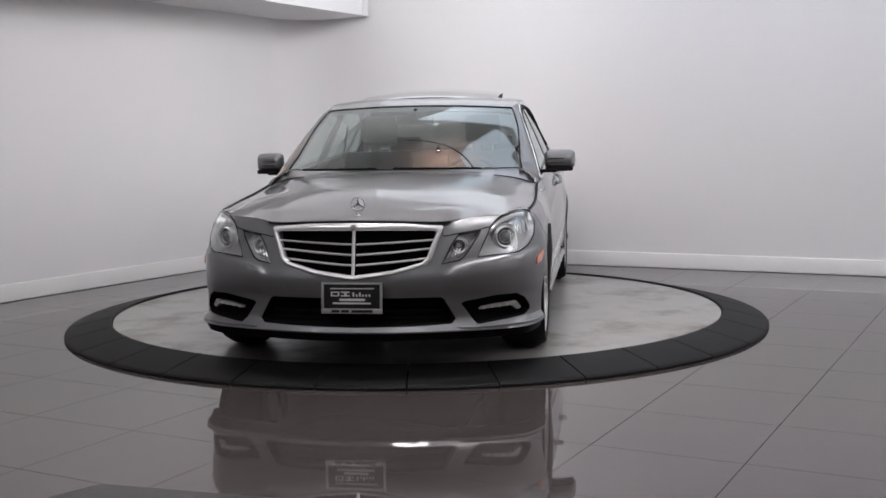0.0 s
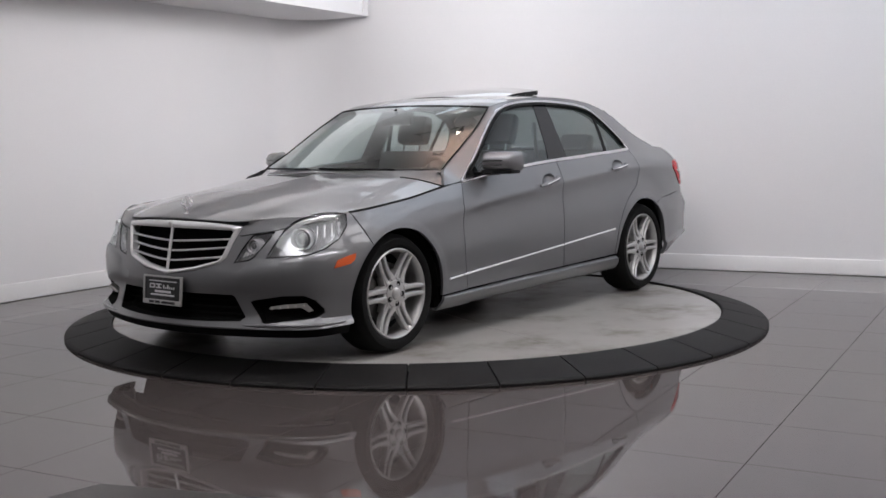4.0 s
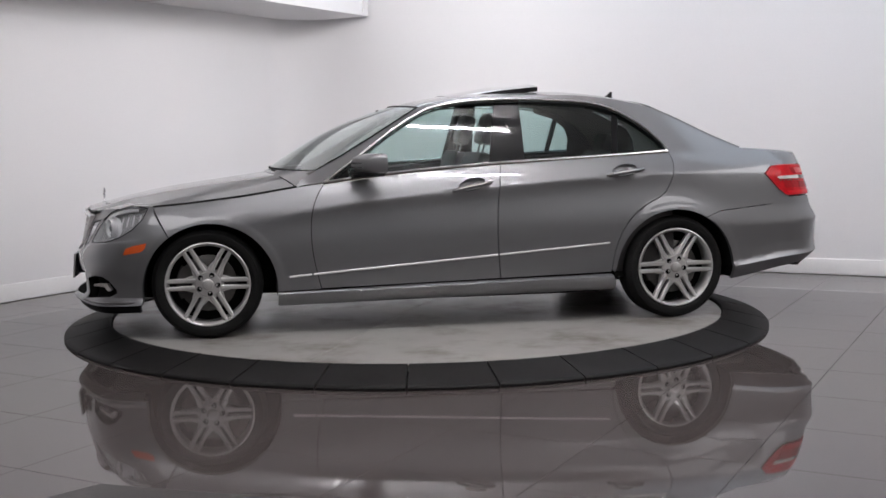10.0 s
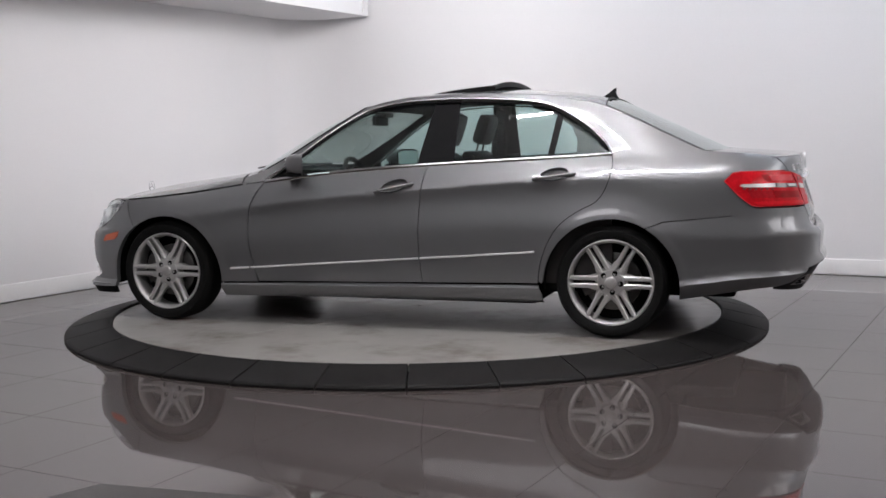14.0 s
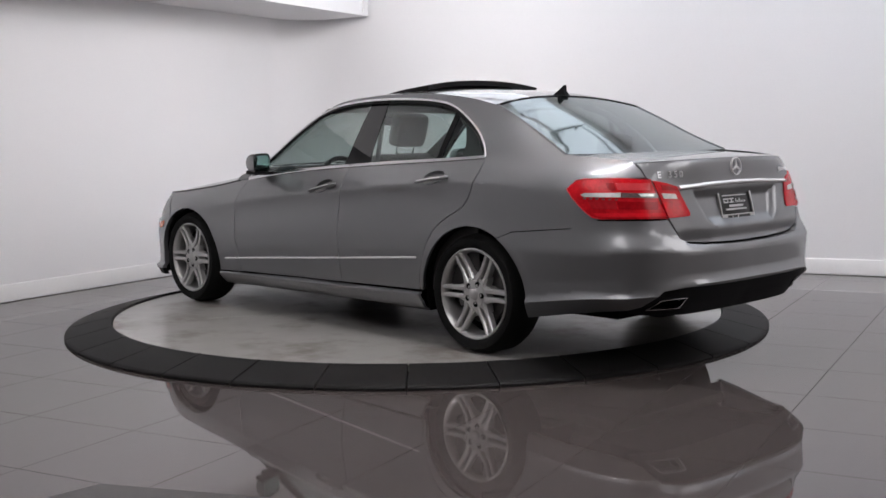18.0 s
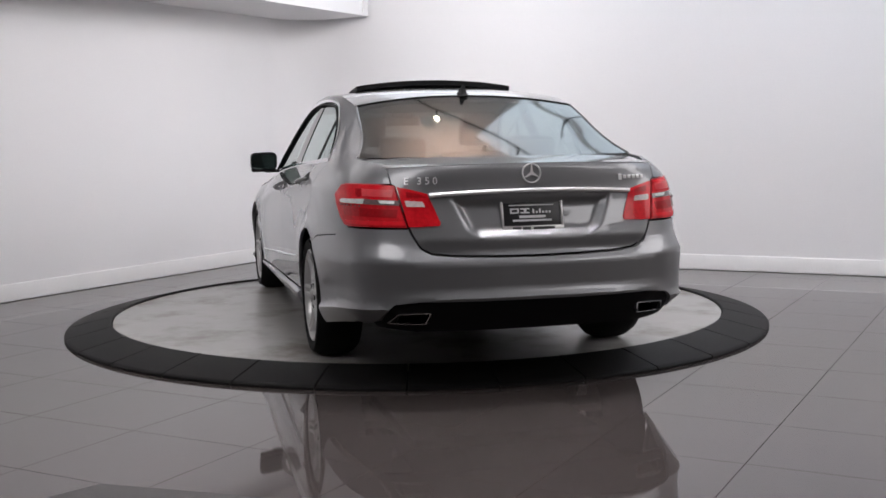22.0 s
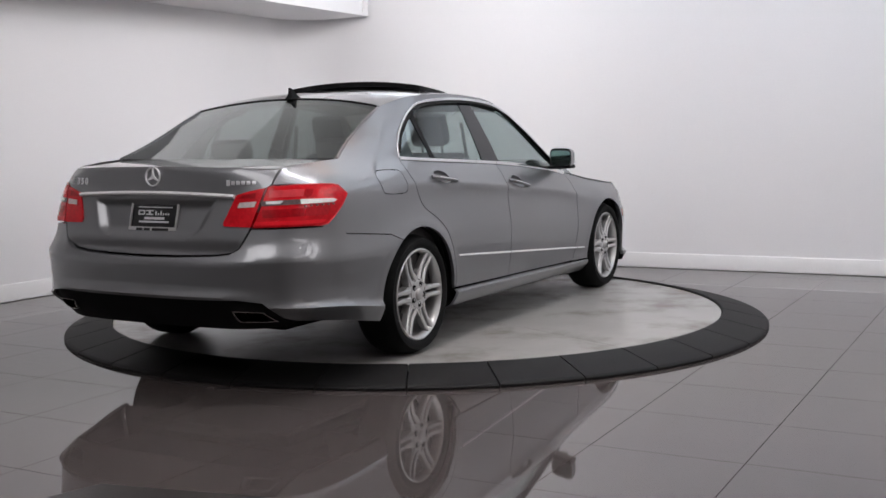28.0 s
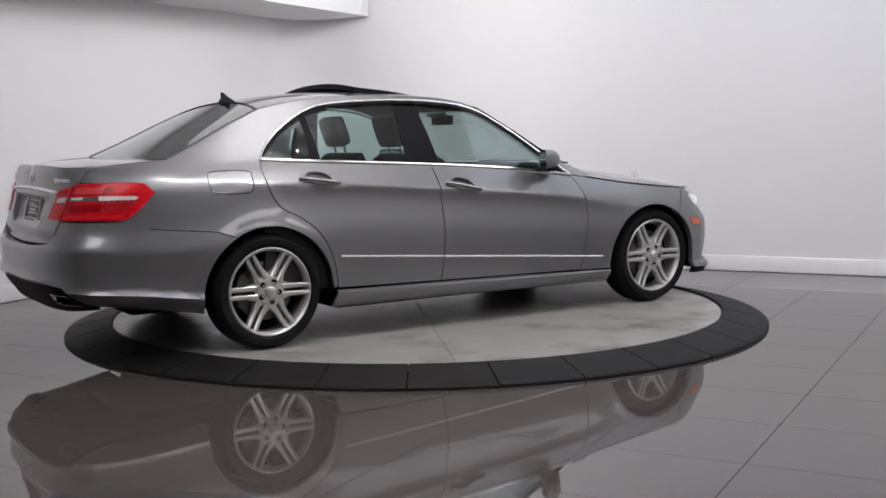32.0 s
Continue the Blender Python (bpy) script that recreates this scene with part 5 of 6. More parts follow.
def handles():
    for cupl, cx, cz, slope, doors in ((CUP_F, -0.190, 0.862, 0.20, FRONT_DOORS), (CUP_R, -1.160, 0.928, 0.13, REAR_DOORS)):
        sc = sx(cx)

        def bowl(s, z, d=0.0):
            u = (s - sc) / 0.078
            w = (z - cz - 0.007 - slope * (s - sc)) / 0.034
            return skin(s, z, d + 0.042 * np.sqrt(np.clip(1 - u * u - w * w, 0, 1)))
        vf = patch(cupl, step=0.012, edge=0.02, gap=0.0, fold=0.001, place=bowl)
        pts = []
        for t in np.linspace(-1, 1, 15):
            s = sc + 0.118 * t
            pts.append(skin1(s, cz - 0.006 + slope * 0.118 * t + 0.002, -0.030 * (1 - t ** 4) - 0.002).to_tuple())
        bar = tube(pts, 0.0140, 10, flat=0.75, up=(0, 1, 0))
        strip = tube([(x, y + 0.009, z + 0.004) for x, y, z in pts[2:-2]], 0.0055, 8, flat=0.6, up=(0, 1, 0))
        for i in (0, 1):
            m = (lambda v: v) if i == 0 else flip
            part("handle_cup", m(vf), PAINT, doors[i])
            h = part("door_handle", m(bar), PAINT, doors[i])
            part("handle_strip", m(strip), BRIGHT, h, "chrome strip")


handles()


def bucket(loop, deep, step=0.03):
    """A pocket behind an opening of the skin."""
    return patch(loop, step=step, edge=0.025, gap=-0.0005, fold=-deep + 0.004, place=lambda s, z, d=0.0: skin(s, z, d + deep))


def aim_x(vf, p, turn=0.0):
    return moved(vf, Matrix.Translation(p) @ Matrix.Rotation(turn, 4, "Z"))


def headlamps():
    for sd in (1, -1):
        m = (lambda v: v) if sd > 0 else flip
        for name, loop, cy, cz, r, deep, turn in (("headlight", HEAD_MAIN, 0.785, 0.652, 0.054, 0.055, 0.45), ("inner_headlight", HEAD_INNER, 0.540, 0.618, 0.036, 0.045, 0.25)):
            h = part(name, m(bucket(loop, deep)), LAMP_REFLECTOR, CAR, "clear-lens headlight with a round projector")
            c = skin1(sf(cy), cz, deep * 0.75)
            ring = lathe([(r * 0.82, 0.012), (r * 0.87, 0.024), (r * 0.96, 0.026), (r * 1.02, 0.014), (r * 1.02, -0.03), (r * 0.82, -0.02)], 40, "x")
            part("projector_ring", m(aim_x(ring, c, turn)), BRIGHT, h)
            dark = lathe([(r * 0.60, 0.006), (r * 0.70, 0.004), (r * 0.83, 0.010), (r * 0.83, -0.01), (r * 0.60, -0.01)], 40, "x")
            part("projector_shroud", m(aim_x(dark, c, turn)), DARK_STEEL, h)
            collar = lathe([(r * 0.52, 0.014), (r * 0.56, 0.020), (r * 0.62, 0.014), (r * 0.62, -0.01), (r * 0.52, -0.01)], 40, "x")
            part("projector_collar", m(aim_x(collar, c, turn)), BRIGHT, h)
            bowl = lathe([(r * 1.03, -0.002), (r * 1.12, 0.002), (r * 1.24, 0.012), (r * 1.27, 0.012), (r * 1.18, -0.01), (r * 1.03, -0.02)], 40, "x")
            part("reflector_bowl", m(aim_x(bowl, c - Vector((0.012, 0, 0)), turn)), BRIGHT, h)
            ball = lathe([(0.0, 0.024), (r * 0.26, 0.021), (r * 0.44, 0.014), (r * 0.53, 0.006), (r * 0.53, -0.012), (0.0, -0.014)], 32, "x")
            part("projector", m(aim_x(ball, c, turn)), PROJECTOR, h, "glass projector lens")
            # ribbed reflector steps
            for k in range(4):
                lo = np.array(loop).min(0)
                hi = np.array(loop).max(0)
                if name == "headlight":
                    ss = hi[0] - 0.05 - 0.045 * k
                    zz = np.interp(ss, [sf(0.70), hi[0]], [0.69, 0.735])
                    pts = [skin1(ss, zz, 0.030), skin1(ss - 0.012, zz - 0.06, 0.036)]
                else:
                    ss = lo[0] + 0.035 + 0.02 * k
                    pts = [skin1(ss, 0.560 + 0.006 * k, 0.03), skin1(ss + 0.02, 0.590 + 0.01 * k, 0.03)]
                part("reflector_rib", m(tube(pts, 0.0045, 6)), BRIGHT, h)
            if name == "headlight":
                vz = [skin1(s_, z_ - 0.022, 0.018).to_tuple() for s_, z_ in loop[2:7]]
                part("lamp_visor", m(tube(vz, 0.010, 6, flat=0.5)), BRIGHT, h)
            lens = patch(loop, step=0.03, edge=0.02, gap=0.002, fold=0.006, place=lambda s, z, d=0.0: skin(s, z, d + 0.001))
            part("lens", m(lens), LENS, h, "clear outer lens")
            rim = skin(np.array([s for s, z in loop]), np.array([z for s, z in loop]), 0.002)
            part("lamp_seal", m(tube(rim.tolist(), 0.0042, 6, closed=True)), BLACK, h)
        # bumper side: amber reflector and fog pocket with its light strip
        mk = S([(1.857, 0.506), (1.838, 0.545), (1.80, 0.558), (1.725, 0.574), (1.735, 0.540), (1.762, 0.522)])
        part("side_marker", m(patch(mk, step=0.03, edge=0.015, gap=0, fold=0.006, place=lambda s, z, d=0.0: skin(s, z, d - 0.004))), AMBER, CAR, "amber side reflector")
        part("fog_pocket", m(bucket(FOG, 0.06)), UNDER, CAR, "black bumper pocket")
        a, b = sf(0.625), sx(1.965) - 0.018
        drl = [(a, 0.302), (a + 0.008, 0.314), (sf(0.70), 0.326), (b, 0.334), (sx(1.935) - 0.018, 0.298), (sx(1.955) - 0.018, 0.290), (sx(1.985) - 0.018, 0.314), (sf(0.70), 0.309)]
        dl = part("daytime_lamp", m(patch(drl, step=0.02, edge=0.012, gap=0, fold=0.02, place=lambda s, z, dd=0.0: skin(s, z, dd + 0.018))), SATIN, CAR, "silver bracket-shaped daytime lamp")
        for k in range(5):
            p = skin1(a + 0.02 + (b - a - 0.02) * k / 4.3, 0.309 + 0.014 * k / 4, 0.016)
            part("diode", m(moved(lathe([(0.0, 0.005), (0.006, 0.004), (0.008, 0.0)], 10, "x"), Matrix.Translation(p))), WHITE_LAMP, dl)
        lip = [skin1(s_, 0.222 + 0.010 * (i_ / 14) ** 2, 0.003 if 0 < i_ < 14 else 0.014).to_tuple() for i_, s_ in enumerate(np.linspace(sf(0.50), sx(1.785), 15))]
        part("bumper_blade", m(tube(lip, 0.0075, 8, flat=1.4)), PAINT, CAR)
    tow = spline([(-sf(0.375), 0.415), (-sf(0.425), 0.417), (-sf(0.440), 0.435), (-sf(0.436), 0.452), (-sf(0.400), 0.456), (-sf(0.372), 0.450), (-sf(0.365), 0.432)], 4, True)
    part("tow_cover", patch(tow, step=0.012, edge=0.010, gap=0, fold=0.004, place=lambda s, z, d=0.0: skin(s, z, d - 0.0015)), PAINT, CAR)
    loop = mirror_loop([(sf(y), z) for y, z in INTAKE])
    it = part("lower_intake", bucket(loop, 0.07), UNDER, CAR, "black lower air intake")
    for k in range(3):
        z = 0.268 + 0.034 * k
        part("intake_bar", tube([skin1(sf(0.46) * t, z, 0.045).to_tuple() for t in np.linspace(-1, 1, 17)], 0.004, 6), UNDER, it)


LAMP_REFLECTOR = mat("lamp reflector", (0.62, 0.62, 0.63), 0.22, metal=0.6, var=0.12, scale=25, fine=60)
PROJECTOR = mat("projector glass", (0.22, 0.225, 0.23), 0.06, metal=0.3, var=0.0, coat=1.0)
headlamps()


def star(r, bar, depth):
    """Ring with three spokes facing +x."""
    v = [lathe([(r * 0.88, 0), (r * 0.92, depth), (r, depth), (r * 1.03, 0), (r * 0.88, 0)], 40, "x")]
    for k in range(3):
        a = radians(90 + 120 * k)
        c, s = math.cos(a), math.sin(a)
        pts = [(0.0, -bar), (r * 0.9, -bar * 0.18), (r * 0.9, bar * 0.18), (0.0, bar)]
        vs = [(depth * 0.8 if 0 < 1 else 0, rr * c - o * s, rr * s + o * c) for rr, o in pts] + [(0.0, rr * c - o * s, rr * s + o * c) for rr, o in pts]
        v.append((vs, [(0, 1, 2, 3), (7, 6, 5, 4)] + [(i, i + 4, (i + 1) % 4 + 4, (i + 1) % 4) for i in range(4)]))
    return join(*v)


def grille():
    def gx(y, z, d=0.0):
        return 2.196 - (z - 0.46) * 0.22 - 0.36 * abs(y) ** 1.9 - d
    half = GRILLE
    full = half + [(-y, z) for y, z in half[::-1] if abs(y) > 1e-6]
    g = empty("grille")
    g.parent = CAR
    g["label"] = "chrome grille with black gaps between three slats"

    def place(y, z, d=0.0):
        y, z = np.broadcast_arrays(np.asarray(y, float), np.asarray(z, float))
        return np.stack([2.196 - (z - 0.46) * 0.22 - 0.36 * np.abs(y) ** 1.9 - d, y, z], -1)
    part("mesh_back", patch(full, step=0.05, edge=0.04, gap=-0.004, fold=0.004, place=lambda y, z, d=0.0: place(y, z, d + 0.05)), UNDER, g)
    inner = [(0.0, 0.484), (0.19, 0.508), (0.335, 0.546), (0.358, 0.572), (0.382, 0.640), (0.403, 0.690), (0.39, 0.696), (0.2, 0.700), (0.0, 0.701)]
    hole = inner + [(-y, z) for y, z in inner[::-1] if abs(y) > 1e-6]
    P0, P1 = np.array(resample(full, 0.003)), np.array(resample(hole, 0.003))

    def swell(y, z, d=0.0):
        """Rounded section: highest half-way between the frame's outer and inner edges."""
        y, z = np.broadcast_arrays(np.asarray(y, float), np.asarray(z, float))
        a = np.array([np.hypot(P0[:, 0] - p, P0[:, 1] - q).min() for p, q in zip(y, z)])
        b = np.array([np.hypot(P1[:, 0] - p, P1[:, 1] - q).min() for p, q in zip(y, z)])
        t = np.clip(a / np.maximum(a + b, 1e-6), 0, 1)
        return place(y, z, d - 0.008 - 0.013 * np.clip(1 - (2 * t - 1) ** 2, 0, 1))
    part("frame", patch(full, [hole], step=0.007, edge=0.012, gap=0.002, fold=0.035, place=swell), BRIGHT, g, "broad chrome surround")
    for k, (z0, z1) in enumerate(((0.634, 0.652), (0.583, 0.610), (0.533, 0.562))):
        for sd in (1, -1):
            ym = 0.392 if k == 0 else 0.378 if k == 1 else 0.352
            pts = [(gx(0.012 + (ym - 0.012) * t, z0 + (z1 - z0) * t ** 1.2, 0.006), sd * (0.012 + (ym - 0.012) * t), z0 + (z1 - z0) * t ** 1.2) for t in np.linspace(0, 1, 9)]
            part("slat", tube(pts, 0.0056, 8, flat=1.8), BRIGHT, g)
            part("slat_back", tube([(x - 0.024, y, z - 0.002) for x, y, z in pts], 0.007, 6, flat=1.5), UNDER, g)
    part("centre_bar", tube([(gx(0, z, -0.004), 0, z) for z in (0.474, 0.55, 0.62, 0.704)], 0.0085, 8), BRIGHT, g)
    part("badge", moved(lathe([(0.0, 0.007), (0.012, 0.006), (0.016, 0.0)], 24, "x"), Matrix.Translation((gx(0, 0.722) + 0.021, 0, 0.722))), SATIN, g)
    # standing emblem on the hood
    o = empty("hood_ornament")
    o.parent = CAR
    o["label"] = "small upright chrome ring emblem"
    part("foot", moved(lathe([(0.017, 0.0), (0.015, 0.006), (0.006, 0.011), (0.004, 0.022)], 20, "z"), Matrix.Translation((2.045, 0, 0.766))), CHROME, o)
    part("ring", moved(star(0.036, 0.0045, 0.005), Matrix.Translation((2.042, 0, 0.828))), CHROME, o)


grille()


def plate(name, m, label):
    """Dealer plate: chrome frame, black card, print that cannot be kept as plain bars."""
    p = empty(name)
    p.parent = CAR
    p.matrix_local = m
    p["label"] = label
    w, h = 0.152, 0.076
    fr = []
    t = 0.012
    fr.append(box(-0.002, 0.010, -w, w, h - t * 0.8, h, 0.002))
    fr.append(box(-0.002, 0.010, -w, w, -h, -h + t * 2.1, 0.002))
    fr.append(box(-0.002, 0.010, -w, -w + t, -h + t * 2.1, h - t * 0.8, 0.002))
    fr.append(box(-0.002, 0.010, w - t, w, -h + t * 2.1, h - t * 0.8, 0.002))
    for b in fr:
        part("frame_bar", b, SATIN, p)
    part("card", box(-0.004, 0.004, -w + 0.004, w - 0.004, -h + 0.004, h - 0.004, 0.001), PLATE_BLACK, p)
    k = lambda y0, y1, z0, z1, mt, x=0.005: part("print_bar", box(0.0035, x, y0, y1, z0, z1), mt, p)
    # emblem line: two heavy blocks with a notch and a slanting stroke
    k(-0.105, -0.062, 0.026, 0.032, PLATE_GREY), k(-0.105, -0.097, 0.010, 0.026, PLATE_GREY), k(-0.070, -0.062, 0.012, 0.026, PLATE_GREY), k(-0.105, -0.066, 0.008, 0.014, PLATE_GREY)
    k(-0.055, -0.010, 0.026, 0.032, PLATE_GREY), k(-0.055, -0.010, 0.008, 0.014, PLATE_GREY), k(-0.038, -0.026, 0.014, 0.026, PLATE_GREY)
    for i in range(6):
        k(0.004 + 0.016 * i, 0.013 + 0.016 * i, 0.008, 0.018 + (0.010 if i in (0, 2) else 0.0), PLATE_GREY)
    k(-0.062, 0.066, -0.014, -0.002, PLATE_GREY)
    k(-0.095, 0.095, -0.030, -0.021, PLATE_GREY)
    k(-0.110, 0.110, 0.044, 0.049, PLATE_GREY)
    for y0, y1 in ((-0.10, -0.060), (-0.052, -0.012), (0.0, 0.105)):
        k(y0, y1, -h + 0.006, -h + 0.019, PLATE_BLACK, 0.0112)
    return p


plate("front_plate", Matrix.Translation((2.226, 0.0, 0.378)) @ Matrix.Rotation(radians(-5), 4, "Y"), "black dealer plate with grey print in a chrome frame")
plate("rear_plate", Matrix.Translation((-2.512, 0.0, 0.790)) @ Matrix.Rotation(radians(180), 4, "Z") @ Matrix.Rotation(radians(-14), 4, "Y"), "black dealer plate with grey print in a chrome frame")
part("plate_bracket", box(2.17, 2.212, -0.12, 0.12, 0.33, 0.43, 0.006), BLACK, CAR)


def rear_lamps():
    def yplace(lift):
        def f(y, z, d=0.0):
            return rear_skin(y, z, d - lift)
        return f
    outer = [(srz(0.634, 0.938), 0.938), (sx(-2.40), 0.945), (sx(-2.30), 0.946), (sx(-2.20), 0.944), (sx(-2.155), 0.936), (sx(-2.108), 0.893), (sx(-2.15), 0.845), (sx(-2.21), 0.79), (sx(-2.255), 0.758), (sx(-2.30), 0.751), (srz(0.596, 0.751), 0.751)]
    inner = [(0.630, 0.936), (0.555, 0.920), (0.495, 0.902), (0.470, 0.84), (0.444, 0.772), (0.450, 0.755), (0.592, 0.751)]
    iband = [(0.600, 0.872), (0.520, 0.866), (0.512, 0.842), (0.594, 0.846)]
    for sd in (1, -1):
        m = (lambda v: v) if sd > 0 else flip
        a = part("tail_light", m(patch(outer, step=0.03, edge=0.02, gap=0.002, fold=0.02, place=lambda s, z, d=0.0: skin(s, z, d - 0.006))), RED, CAR, "red tail light with a white band")
        sa, sb = sx(-2.19), srz(0.62, 0.858)
        on = lambda f: sa + (sb - sa) * f
        flat = lambda lift: (lambda s, z, d=0.0: skin(s, z, d - lift))
        # band: bright outer half, smoky clear middle with a bright reflector, bright end
        ends = [(on(0.0), 0.868), (on(0.05), 0.876), (on(0.50), 0.879), (on(0.50), 0.857), (on(0.05), 0.858)]
        part("white_band", m(patch(ends, step=0.03, edge=0.02, gap=0, fold=0.004, place=flat(0.009))), WHITE_LAMP, a)
        smoky = [(on(0.505), 0.879), (on(1.0), 0.873), (on(1.0), 0.850), (on(0.505), 0.856)]
        part("clear_band", m(patch(smoky, step=0.03, edge=0.02, gap=0, fold=0.004, place=flat(0.0085))), SMOKY, a)
        gem = [(on(0.72), 0.874), (on(0.94), 0.871), (on(0.94), 0.859), (on(0.76), 0.860)]
        part("reflector", m(patch(gem, step=0.03, edge=0.02, gap=0, fold=0.003, place=flat(0.0105))), WHITE_LAMP, a)
        for k in range(6):
            p = skin1(on(0.06 + 0.078 * k), 0.850 - 0.0006 * k, -0.0080)
            part("diode", m(moved(box(-0.007, 0.007, -0.0035, 0.0035, -0.0035, 0.0035, 0.001), Matrix.Translation(p))), SMOKY, a)
        milky = [(on(0.42), 0.925), (on(0.90), 0.921), (on(0.90), 0.889), (on(0.46), 0.892)]
        part("upper_cell", m(patch(milky, step=0.03, edge=0.02, gap=0, fold=0.003, place=flat(0.0075))), RED_MILKY, a)
        # dark red sliver: the shadow beside the milky cell, put into the colour
        dark = [(on(0.30), 0.925), (on(0.405), 0.925), (on(0.445), 0.892), (on(0.40), 0.885), (on(0.34), 0.897)]
        part("upper_cell", m(patch(dark, step=0.03, edge=0.02, gap=0, fold=0.003, place=flat(0.0075))), RED_DEEP, a)
        low = [(on(0.10), 0.842), (on(0.44), 0.838), (on(0.47), 0.800), (on(0.16), 0.800)]
        part("diode_band", m(patch(low, step=0.03, edge=0.02, gap=0, fold=0.003, place=flat(0.008))), RED_DULL, a)
        low = [(on(0.455), 0.838), (on(0.99), 0.832), (on(0.98), 0.796), (on(0.485), 0.800)]
        part("diode_band", m(patch(low, step=0.03, edge=0.02, gap=0, fold=0.003, place=flat(0.008))), RED_DEEP, a)
        edge_line = skin(np.array([s for s, z in outer]), np.array([z for s, z in outer]), -0.006)
        part("lens_edge", m(tube(edge_line.tolist(), 0.0024, 6, closed=True)), RED_MILKY, a)
        strip = [(srz(0.604, 0.780), 0.780), (sx(-2.36), 0.782), (sx(-2.262), 0.780), (sx(-2.285), 0.764), (sx(-2.36), 0.762), (srz(0.600, 0.762), 0.762)]
        part("brake_strip", m(patch(strip, step=0.03, edge=0.02, gap=0, fold=0.003, place=lambda s, z, d=0.0: skin(s, z, d - 0.0085))), RED_BRIGHT, a)
        b = part("inner_tail_light", m(patch(inner, step=0.03, edge=0.02, gap=0.002, fold=0.02, place=yplace(0.006))), RED, CAR, "red tail light set in the trunk lid")
        part("reversing_lamp", m(patch(iband, step=0.03, edge=0.02, gap=0, fold=0.004, place=yplace(0.009))), DULL_LAMP, b)
        icell = [(0.590, 0.912), (0.530, 0.900), (0.500, 0.884), (0.590, 0.886)]
        part("upper_cell", m(patch(icell, step=0.03, edge=0.02, gap=0, fold=0.003, place=yplace(0.0075))), RED_DEEP, b)
        # exhaust tip, flush in the diffuser
        ring = spline(EXHAUST, 5, True)
        e = part("exhaust_tip", m(patch(shrink(ring, -0.002), [shrink(ring, 0.003)], step=0.006, edge=0.008, gap=0, fold=0.03, place=yplace(-0.006))), CHROME, CAR, "wide flat chrome exhaust tip")
        part("exhaust_inside", m(patch(ring, step=0.02, edge=0.02, gap=-0.002, fold=-0.06, place=yplace(-0.09))), UNDER, e)
    # chrome bar over the plate
    pts = [yplace(0.006)(np.array([y]), np.array([0.907 - 0.014 * (y / 0.49) ** 2]))[0].tolist() for y in np.linspace(-0.490, 0.490, 25)]
    part("trunk_bar", tube(pts, 0.0145, 10, flat=0.75, up=(1, 0, 0)), BRIGHT, LID, "chrome bar across the trunk lid")
    # round emblem and the letters
    p = yplace(0.001)(np.array([0.0]), np.array([0.985]))[0]
    part("emblem", moved(star(0.046, 0.0075, 0.010), Matrix.Translation(p.tolist()) @ Matrix.Rotation(math.pi, 4, "Z") @ Matrix.Rotation(radians(-4), 4, "Y")), BRIGHT, LID, "chrome ring emblem")
    def on_lid(y, z, lift):
        """Frame on the lid at y, z: text runs to the right as seen from behind."""
        f = lambda yy, zz: Vector(rear_skin(np.array([yy]), np.array([zz]), -lift)[0].tolist())
        t = (f(y - 0.012, z) - f(y + 0.012, z)).normalized()
        u = (f(y, z + 0.01) - f(y, z - 0.01)).normalized()
        n = t.cross(u).normalized()
        u = n.cross(t)
        m = Matrix((t, u, n)).transposed().to_4x4()
        m.translation = f(y, z)
        return m
    for ch, y in (("E", 0.598), ("3", 0.540), ("5", 0.505), ("0", 0.470)):
        cu = bpy.data.curves.new("letter", "FONT")
        cu.body, cu.size, cu.extrude, cu.offset = ch, 0.047, 0.0022, 0.0005
        tmp = new("letter", cu)
        bpy.context.view_layer.update()
        me = bpy.data.meshes.new_from_object(tmp)
        bpy.data.objects.remove(tmp)
        me.materials.clear()
        me.materials.append(LETTER)
        ob = new("letter", me)
        ob.parent = LID
        ob.matrix_local = on_lid(y, 0.944, 0.0035)
        ob["label"] = "chrome model letter"
    for k in range(6):
        y = -0.448 - 0.025 * k
        part("script_bar", moved(box(-0.009, 0.009, -0.009 - (0.005 if k == 0 else 0), 0.009 + (0.005 if k == 0 else 0), -0.002, 0.002, 0.0008), on_lid(y, 0.957, 0.0035)), LETTER, LID)


SMOKY = mat("smoky clear lamp plastic", (0.13, 0.085, 0.085), 0.15, var=0.25, scale=60, coat=0.6, spec=0.4)
DULL_LAMP = mat("dull clear lamp plastic", (0.55, 0.47, 0.46), 0.25, var=0.15, scale=60, coat=0.3, spec=0.3)
RED_MILKY = mat("milky red lamp plastic", (0.56, 0.045, 0.055), 0.3, var=0.15, scale=40, coat=0.15, spec=0.2)
RED_DULL = mat("dull red lamp plastic", (0.40, 0.012, 0.018), 0.25, var=0.15, scale=60, coat=0.1, spec=0.2)
RED_BRIGHT = mat("bright red lamp plastic", (0.68, 0.012, 0.022), 0.2, var=0.1, scale=30, coat=0.15, spec=0.2)
RED_DEEP = mat("deep red lamp plastic", (0.30, 0.003, 0.007), 0.25, var=0.15, scale=60, coat=0.1, spec=0.2)
rear_lamps()


